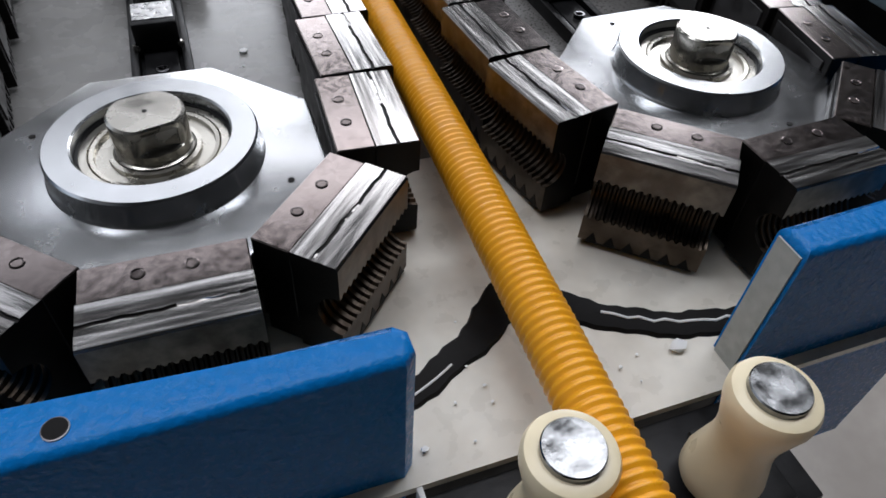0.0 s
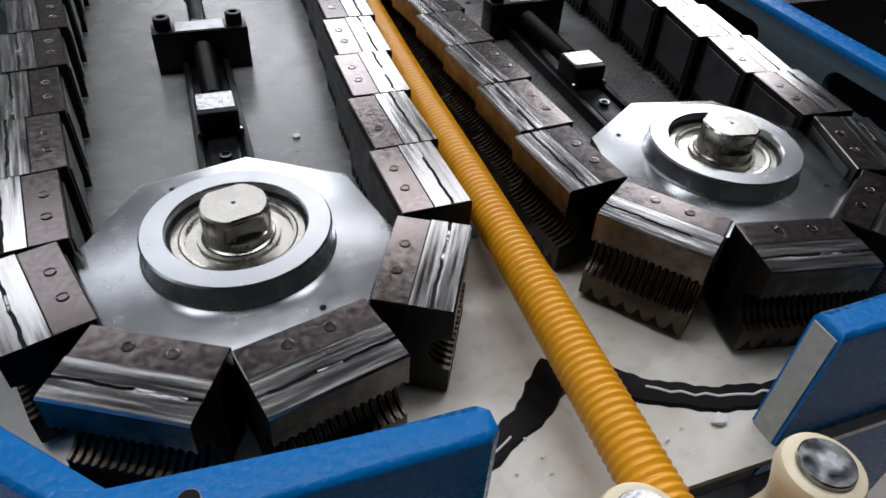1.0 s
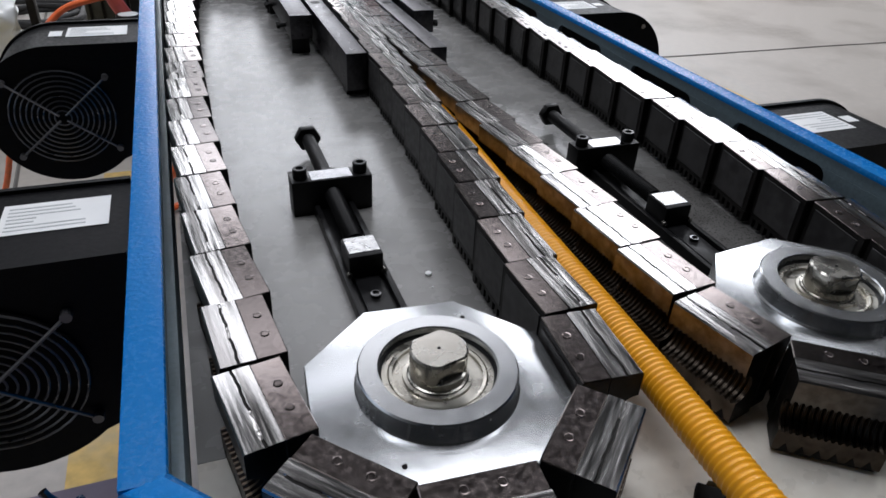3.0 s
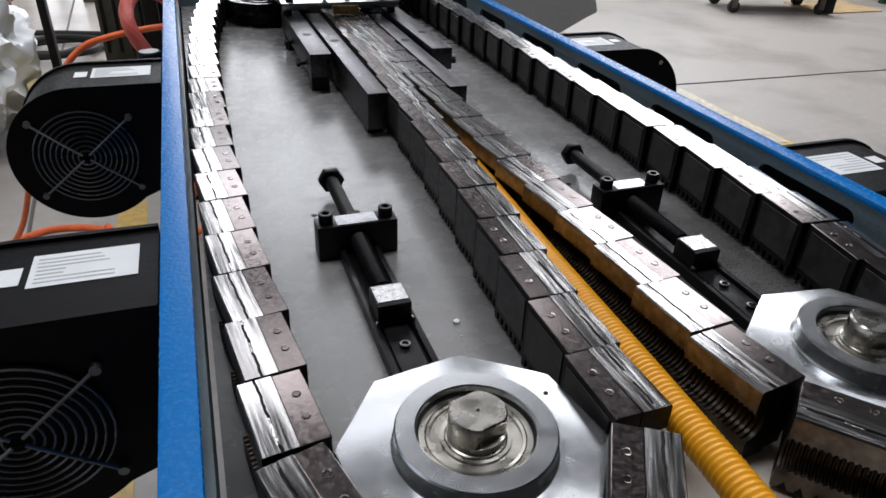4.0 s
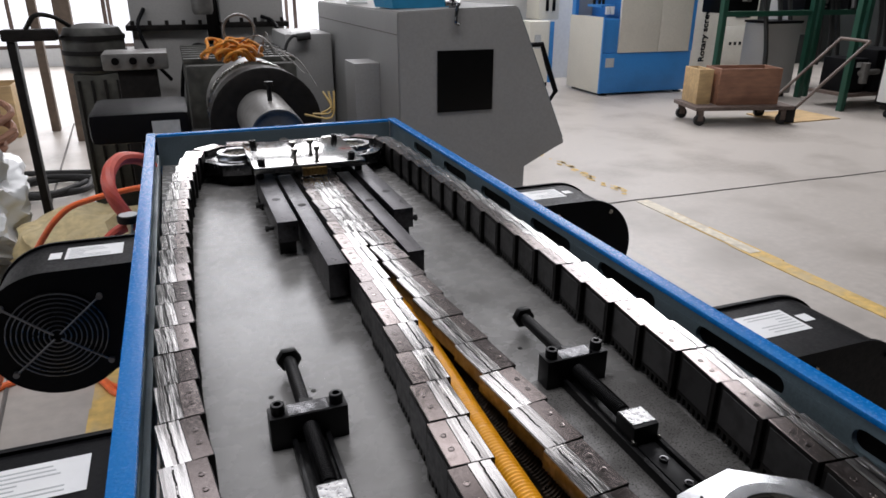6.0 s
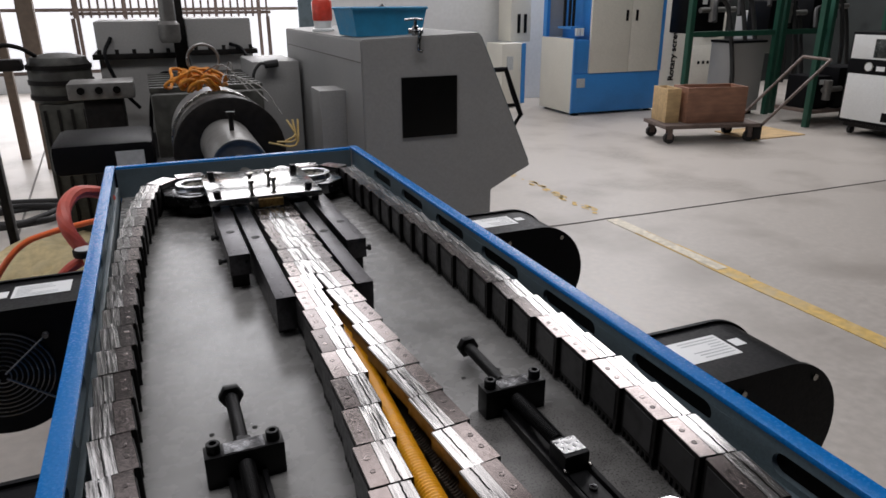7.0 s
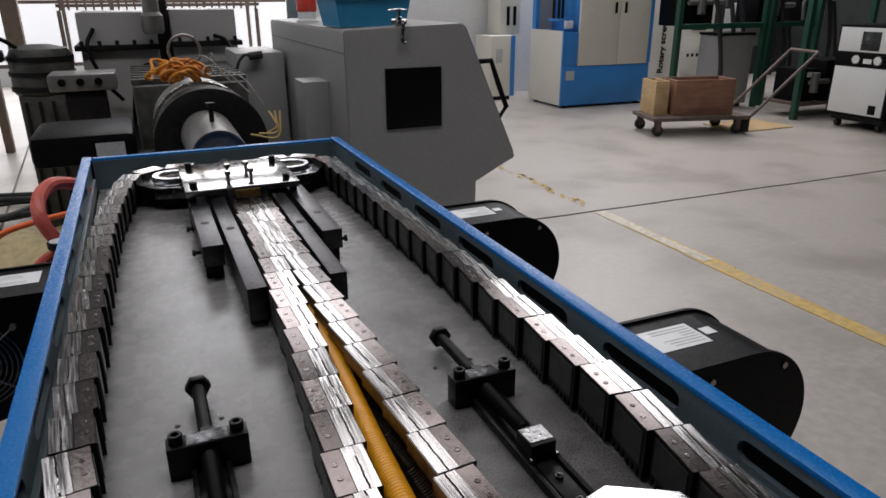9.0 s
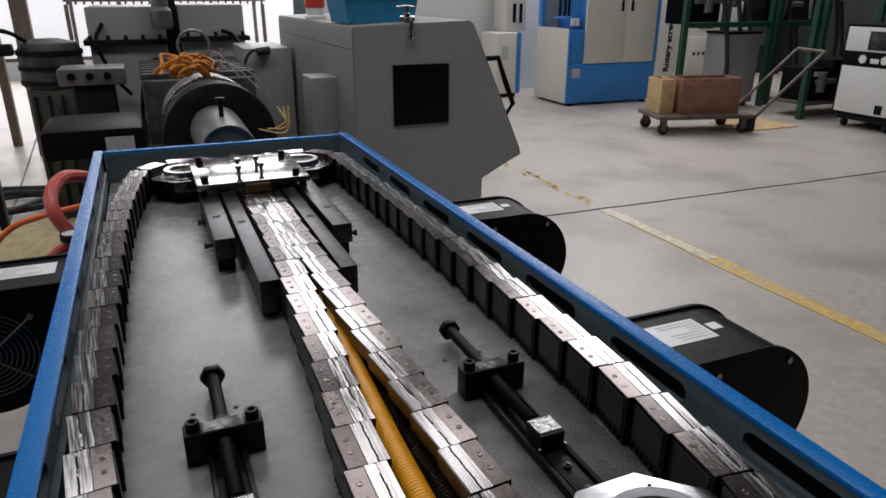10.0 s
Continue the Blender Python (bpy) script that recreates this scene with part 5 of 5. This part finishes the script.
def chiller():
    c = thing("water_chiller", "white and black industrial water chiller on casters", "chiller", pose(7.43, 4.62, 0, 0, 0, 0))
    # front looks towards -x
    part("body", box(B(), 0.0, 0.9, 0.0, 0.72, 0.14, 1.15, 0.01), black_paint, c, "black steel frame")
    part("upper_panel", box(B(), -0.012, -0.0005, 0.03, 0.69, 0.86, 1.12, 0.004), machine_white, c)
    part("black_band", box(B(), -0.010, -0.0005, 0.02, 0.70, 0.70, 0.855, 0.002), black_paint, c, "black band with gauges")
    part("lower_panel", box(B(), -0.012, -0.0005, 0.03, 0.69, 0.18, 0.695, 0.004), machine_white, c)
    d = part("display", box(B(), -0.016, -0.0125, 0.20, 0.42, 0.88, 1.08, 0.002), lcd, c, "dark controller display")
    for y in (0.18, 0.44):
        bm = B()
        tube(bm, [(-0.010, y, 0.78), (-0.03, y, 0.78)], 0.05, 20)
        g = part("gauge", bm, shaft_steel, c, "round pressure gauge")
        bm = B()
        tube(bm, [(-0.0301, y, 0.78), (-0.032, y, 0.78)], 0.042, 20)
        part("dial", bm, machine_white, g)
    part("pale_label", box(B(), -0.011, -0.0102, 0.26, 0.36, 0.74, 0.79), label_white, c)
    part("mark", box(B(), -0.0135, -0.0122, 0.10, 0.19, 0.2, 0.3), black_paint, c)
    part("side_panel", box(B(), 0.06, 0.86, -0.012, -0.0005, 0.19, 1.11, 0.003), machine_white, c, "white side panel")
    part("plinth", box(B(), 0.05, 0.85, 0.04, 0.68, 0.09, 0.1395), black_steel, c)
    for x in (0.12, 0.78):
        for y in (0.1, 0.62):
            bm = B()
            tube(bm, [(x, y - 0.02, 0.045), (x, y + 0.02, 0.045)], 0.045, 14)
            part("caster", bm, rubber, c)


chiller()


def green_rack():
    r = thing("pipe_rack", "dark green steel rack holding plant and hoses", "rack", pose(0, 0, 0))
    for x, y in ((6.27, 6.70), (7.74, 6.70), (7.90, 6.74), (7.36, 5.70), (9.3, 6.3), (8.75, 6.7)):
        part("post", box(B(), x, x + 0.07, y, y + 0.07, 0, 3.2, 0.004), green, r)
    for z in (1.055, 2.3):
        part("beam", box(B(), 6.345, 7.735, 6.715, 6.765, z, z + 0.065), green, r)
        part("beam", box(B(), 7.975, 8.745, 6.75, 6.80, z, z + 0.065), green, r)
    part("lower_shelf", box(B(), 7.45, 9.2, 5.72, 6.29, 0.16, 0.20, 0.004), cart_grey, r, "low grey shelf")
    rnd = random.Random(3)
    for i in range(9):
        a = Vector((6.7 + 0.3 * i, 6.75 + 0.1 * (i % 3), 1.12 + rnd.uniform(0, 0.5)))
        bm = B()
        tube(bm, smooth_line([a, a + Vector((0.1, 0.1, 0.25)), a + Vector((0.3, 0.1, 0.15)), a + Vector((0.4, 0, -0.6)), a + Vector((0.42, 0, -1.0))], 6), 0.03, 8)
        part("hose", bm, rubber, r, "black hose")
    for x, y, z, w, h in ((6.75, 7.25, 1.07, 0.6, 0.5), (7.9, 7.0, 1.07, 0.5, 0.42), (8.7, 7.0, 1.1, 0.5, 0.5), (7.5, 5.8, 0.201, 0.3, 0.4), (7.85, 5.75, 0.201, 0.5, 0.5), (8.45, 5.7, 0.201, 0.5, 0.6)):
        unit = part("plant_unit", box(B(), x, x + w, y, y + 0.4, z, z + h, 0.02), black_paint, r, "black plant unit")
        bm = B()
        tube(bm, [(x + 0.1, y - 0.06, z + 0.6 * h), (x + w + 0.1, y - 0.06, z + 0.62 * h)], 0.035, 10)
        tube(bm, [(x + 0.5 * w, y - 0.08, z + 0.3 * h), (x + 0.5 * w, y - 0.08, z + 0.9 * h)], 0.05, 10)
        part("pipework", bm, nose_steel, unit)
        part("tag", box(B(), x + 0.3 * w, x + 0.3 * w + 0.08, y - 0.005, y - 0.001, z + 0.75 * h, z + 0.9 * h), label_white, unit)
    part("white_unit", box(B(), 8.2, 8.75, 7.5, 7.9, 0.75, 1.35, 0.02), cab_grey, r, "grey unit behind the hoses")


green_rack()


def back_machine(x0, x1, y, depth, h, mat, label, name, panel):
    m = thing(name, label, "machine", pose(0, 0, 0))
    part("body", box(B(), x0, x1, y, y + depth, 0.05, h, 0.015), mat, m)
    if panel:
        w = x1 - x0
        part("display", box(B(), x0 + 0.30 * w, x0 + 0.75 * w, y - 0.01, y - 0.0005, h - 0.42, h - 0.2, 0.003), lcd, m, "dark display")
        part("lower_panel", box(B(), x0 + 0.06 * w, x1 - 0.06 * w, y - 0.012, y - 0.0005, 0.2, h - 0.55, 0.003), mat, m)
        for k in range(4):
            part("button", box(B(), x0 + (0.2 + 0.15 * k) * w, x0 + (0.27 + 0.15 * k) * w, y - 0.02, y - 0.0125, h - 0.85, h - 0.80, 0.002), black_paint, m)
    else:
        part("lid", box(B(), x0 - 0.01, x1 + 0.01, y - 0.01, y + depth + 0.01, h + 0.0005, h + 0.03, 0.004), black_paint, m)
    part("plinth", box(B(), x0 + 0.05, x1 - 0.05, y + 0.05, y + depth - 0.05, 0, 0.049), black_steel, m)


back_machine(8.42, 9.10, 9.0, 0.7, 1.33, machine_cream, "pale control unit with a dark display behind the rack", "control_unit", True)
back_machine(7.12, 7.70, 6.80, 0.4, 0.96, cab_grey, "grey plant cabinet with a dark lid in the green rack", "plant_cabinet", False)
back_machine(7.82, 8.36, 9.05, 0.7, 2.3, machine_cream, "tall cream cabinet with upright lettering", "tall_cabinet", False)


def upright_sign():
    cu = bpy.data.curves.new("lettering", "FONT")
    cu.body = "Rotary screw"
    cu.size, cu.extrude, cu.offset, cu.align_x = 0.158, 0.002, 0.004, "LEFT"
    tmp = new("lettering", cu)
    dg = bpy.context.evaluated_depsgraph_get()
    me = bpy.data.meshes.new_from_object(tmp.evaluated_get(dg))
    bpy.data.objects.remove(tmp)
    me.materials.clear()
    me.materials.append(black_paint)
    ob = new("lettering", me)
    ob.matrix_basis = Matrix.Translation((8.12, 9.043, 0.22)) @ Matrix.Rotation(radians(90), 4, "X") @ Matrix.Rotation(radians(90), 4, "Z")
    tagged(ob, "black upright lettering on the tall cream cabinet", "lettering")


upright_sign()
single("partition_wall", box(B(), 2.4, 6.8, 9.6, 9.75, 0, 3.2), wall_paint, "plain grey partition behind the cabinet machines", "wall", kind="structure")
single("partition_wall", box(B(), 6.9, 12.0, 9.9, 10.05, 0, 3.4), dark_wall, "dark stored goods wall behind the rack", "wall", kind="structure")


# ---------------------------------------------------------------- left of the machine
def left_clutter():
    # white film bundle
    rnd = random.Random(21)
    bm = B()
    q = bmesh.ops.create_icosphere(bm, subdivisions=5, radius=1.0)
    for v in q["verts"]:
        n = noise.noise(v.co * 1.6) * 0.3 + (0.5 - abs(noise.noise(v.co * 2.6))) * 0.35 + (0.5 - abs(noise.noise(v.co * 6.5))) * 0.08 - 0.2
        v.co = v.co * (1 + n)
        v.co = Vector((v.co.x * 0.42 - 1.28, v.co.y * 0.75 + 3.75, max(0.0, 0.30 + v.co.z * 0.38)))
    single("plastic_film", bm, film_white, "crumpled bundle of white plastic film on the floor", "plastic film")
    bm = B()
    q = bmesh.ops.create_icosphere(bm, subdivisions=4, radius=1.0)
    for v in q["verts"]:
        n = noise.noise(v.co * 2.3 + Vector((5, 1, 0))) * 0.3 + noise.noise(v.co * 6.0) * 0.12
        v.co = v.co * (1 + n)
        v.co = Vector((v.co.x * 0.36 - 0.62, v.co.y * 0.5 + 3.5, max(0.0, 0.12 + v.co.z * 0.22)))
    single("tan_sack", bm, sack, "slumped tan woven sack beside the machine", "sack")

    def hose(name, label, pts, r, mat):
        bm_ = B()
        tube(bm_, smooth_line([Vector(p) for p in pts], 8), r, 10)
        single(name, bm_, mat, label, "hose")
    hose("water_hose", "red rubber water hose looping up to the table", [(-0.21, 1.42, BED - 0.10), (-0.26, 1.40, BED + 0.0), (-0.27, 1.44, BED + 0.05), (-0.245, 1.50, BED + 0.075), (-0.20, 1.55, BED + 0.06), (-0.178, 1.58, BED + 0.03)], 0.016, hose_red)
    hose("water_hose", "red rubber hose with a clip near the gauge", [(-0.21, 1.40, BED - 0.05), (-0.28, 1.38, BED - 0.08), (-0.34, 1.36, BED - 0.16), (-0.36, 1.35, BED - 0.3)], 0.013, hose_red)
    hose("air_hose", "thin orange air hose arching to the floor", [(-0.19, 1.58, BED - 0.02), (-0.245, 1.6, BED - 0.03), (-0.33, 1.6, BED - 0.045), (-0.40, 1.6, BED - 0.07), (-0.465, 1.6, BED - 0.14), (-0.56, 1.62, BED - 0.30), (-0.68, 1.7, BED - 0.6), (-0.85, 1.85, 0.2), (-1.1, 2.0, 0.012), (-1.9, 2.0, 0.012)], 0.008, hose_orange)
    hose("air_hose", "orange air hose trailing over the floor", [(-0.16, 1.95, 0.40), (-0.30, 2.10, 0.12), (-0.44, 2.20, 0.012), (-0.535, 2.32, 0.012), (-0.63, 2.385, 0.012), (-0.76, 2.408, 0.012), (-0.85, 2.367, 0.012), (-0.94, 2.287, 0.012), (-1.2, 2.1, 0.012), (-2.2, 1.6, 0.012)], 0.013, hose_orange)
    hose("air_hose", "short orange air hose curling under the blower", [(-0.56, 2.345, 0.03), (-0.50, 2.25, 0.02), (-0.45, 2.16, 0.012), (-0.38, 2.15, 0.012), (-0.2, 2.2, 0.05), (-0.15, 2.25, 0.2)], 0.013, hose_orange)
    hose("cable", "black cable lying on the floor", [(0.1, 5.6, 0.02), (-0.4, 5.58, 0.02), (-0.7, 5.62, 0.02), (-1.2, 5.75, 0.02), (-1.65, 5.80, 0.02), (-3.2, 5.9, 0.02)], 0.02, rubber)
    rn = random.Random(9)
    pts = []
    for i in range(26):
        a = i * 0.75
        pts.append((-1.05 + 0.38 * math.cos(a) * rn.uniform(0.6, 1.1), 5.2 + 0.3 * math.sin(a) * rn.uniform(0.6, 1.1), 0.02 + 0.002 * i))
    hose("cable_coil", "loose coil of black cable on the floor", pts, 0.018, rubber)
    g = thing("pressure_gauge", "small round pressure gauge on the hose line", "gauge", pose(-0.235, 1.37, BED - 0.045))
    bm = B()
    lathe(bm, [(0.024, 0), (0.026, 0.004), (0.026, 0.016), (0.024, 0.018)], 24)
    part("case", bm, dark_iron, g)
    bm = B()
    lathe(bm, [(0.021, 0.0181), (0.021, 0.0186)], 24)
    part("dial", bm, machine_white, g, "white dial")
    bm = B()
    tube(bm, [(0.0, 0, -0.002), (0.0, 0.0, -0.03), (0.053, 0.01, -0.03)], 0.008, 10)
    part("fitting", bm, nylon, g, "brass fitting")
    # control shelf at the near corner
    s = thing("control_shelf", "violet-grey shelf panel with a wing nut and red knob", "shelf", pose(0, 0, BED))
    part("panel", box(B(), -0.42, -0.186, 0.02, 0.128, -0.112, -0.10, 0.003), panel_violet, s)
    bm = B()
    lathe(bm, [(0.012, -0.0999), (0.012, -0.097), (0.006, -0.096), (0.006, -0.086)], 16, (-0.262, 0.098, 0))
    tube(bm, [(-0.262, 0.098, -0.092), (-0.273, 0.104, -0.080), (-0.276, 0.106, -0.074)], 0.0035, 8)
    tube(bm, [(-0.262, 0.098, -0.092), (-0.251, 0.092, -0.080), (-0.248, 0.090, -0.074)], 0.0035, 8)
    part("wing_nut", bm, chrome, s, "bright wing nut")
    part("red_switch", box(B(), -0.222, -0.199, 0.080, 0.110, -0.0999, -0.075, 0.004), red, s, "red switch")
    part("shelf_leg", box(B(), -0.40, -0.36, 0.05, 0.10, -BED, -0.1125), cab_grey, s)
    part("shelf_bracket", box(B(), -0.30, -0.19, 0.05, 0.09, -0.15, -0.1125), cab_grey, s)


left_clutter()


def left_background():
    m = thing("hopper_machine", "dull grey mixing machine with a round tank", "machine", pose(0, 0, 0))
    part("body", box(B(), -0.62, -0.36, 3.95, 4.5, 0.05, BED + 0.0, 0.01), dull_green, m)
    for k in range(4):
        part("side_rib", box(B(), -0.60 + k * 0.065, -0.585 + k * 0.065, 3.935, 3.9495, 0.3, BED - 0.03, 0.002), dark_iron, m)
    part("tank", lathe(B(), [(0.15, BED + 0.001), (0.16, BED + 0.02), (0.16, BED + 0.20), (0.14, BED + 0.24), (0.06, BED + 0.26)], 28, (-0.50, 4.1, 0)), dull_green, m, "dull green-grey tank")
    for z in (0.03, 0.11, 0.19):
        part("tank_hoop", lathe(B(), [(0.161, BED + z - 0.012), (0.167, BED + z - 0.012), (0.167, BED + z + 0.012), (0.161, BED + z + 0.012)], 28, (-0.50, 4.1, 0)), dark_iron, m)
    part("manifold", box(B(), -0.42, -0.12, 3.45, 3.7, BED + 0.07, BED + 0.15, 0.01), nose_steel, m, "dull steel manifold block")
    for x in (-0.36, -0.28, -0.20):
        bm = B()
        tube(bm, [(x, 3.449, BED + 0.115), (x, 3.44, BED + 0.115)], 0.018, 12)
        part("port", bm, oil, m)
    part("manifold_foot", box(B(), -0.36, -0.18, 3.47, 3.68, 0.0, BED + 0.069, 0.01), dark_iron, m)
    part("side_arm", box(B(), -0.92, -0.66, 3.95, 4.05, BED + 0.18, BED + 0.24, 0.01), dark_iron, m)
    part("arm_post", box(B(), -0.90, -0.86, 3.96, 4.04, 0.0, BED + 0.18, 0.004), dark_iron, m)
    part("plinth", box(B(), -0.58, -0.4, 4.0, 4.45, 0, 0.049), black_steel, m)
    bm = B()
    tube(bm, smooth_line([Vector(p) for p in [(-0.80, 3.97, BED + 0.24), (-0.74, 3.95, BED + 0.31), (-0.66, 3.97, BED + 0.30), (-0.6, 4.05, BED + 0.25)]], 6), 0.012, 8)
    part("loop_pipe", bm, dark_iron, m)
    p = thing("door_frame", "weathered brown frame of the bright doorway", "door frame", pose(0, 0, 0))
    part("post", box(B(), -1.06, -0.92, 7.0, 7.12, 0, 3.6, 0.01), door_brown, p)
    part("post", box(B(), -1.36, -1.28, 7.6, 7.7, 0, 3.6, 0.01), door_brown, p)
    wood_box("stacked_carton", "brown carton stacked beside the doorway", pose(-2.1, 7.4, 0.0), 0.5, 0.5, 0.5, pale_wood)
    single("door_leaf", box(B(), 2.05, 2.75, 10.0, 10.06, 0, 3.4), grey_rail, "blue-grey steel door leaf standing open", "door", kind="structure")
    # bars of a fence outside the doorway
    f = thing("window_grille", "dark bars outside the far window", "grille", pose(0, Y1 + 0.5, 0))
    for i in range(26):
        part("bar", box(B(), -1.2 + 0.14 * i, -1.16 + 0.14 * i, 0, 0.03, 1.25, 3.0), cart_grey, f)
    part("top_rail", box(B(), -1.25, 2.4, 0.031, 0.06, 1.3, 1.36), cart_grey, f)
    part("post", box(B(), -1.25, -1.18, 0.031, 0.08, -0.1, 1.25), cart_grey, f)
    part("post", box(B(), 2.3, 2.37, 0.031, 0.08, -0.1, 1.25), cart_grey, f)
    s = thing("scrap_heap", "rusty brown bundle against the wall", "bundle", pose(-1.75, 6.2, 0))
    rnd = random.Random(17)
    for k in range(10):
        a = Vector((rnd.uniform(-0.15, 0.15), rnd.uniform(-0.15, 0.15), rnd.uniform(0.03, 0.3)))
        bm = B()
        tube(bm, smooth_line([a, a + Vector((0.2, 0.1, 0.12)), a + Vector((0.05, 0.25, 0.2)), a + Vector((-0.18, 0.05, 0.05))], 5), 0.028, 8)
        part("coil", bm, plywood, s)


left_background()


# ---------------------------------------------------------------- what moves
def motions():
    n = 40
    for ob, side, i in blocks:
        walk(ob, [(CLIP * k / n, block_pose(side, i, CLIP * k / n)) for k in range(n + 1)])
    for ob, i in pipe_parts:
        walk(ob, [(CLIP * k / 20, section_pose(i, CLIP * k / 20)) for k in range(21)])
    for hubs, centres in ((near_hubs, HUBS), (far_hubs, FAR_HUBS)):
        for side in (0, 1):
            way = -1 if side == 0 else 1
            c = centres[side]
            rows = []
            for k in range(n + 1):
                t = CLIP * k / n
                # a corner of the wheel rides under each joint of the chain
                a0 = -90 + way * math.degrees((PHASE[side] + SPEED * t) / 0.0909)
                rows.append((t, pose(c.x, c.y, BED, 0, 0, a0 - 22.5)))
            walk(hubs[side], rows)


motions()
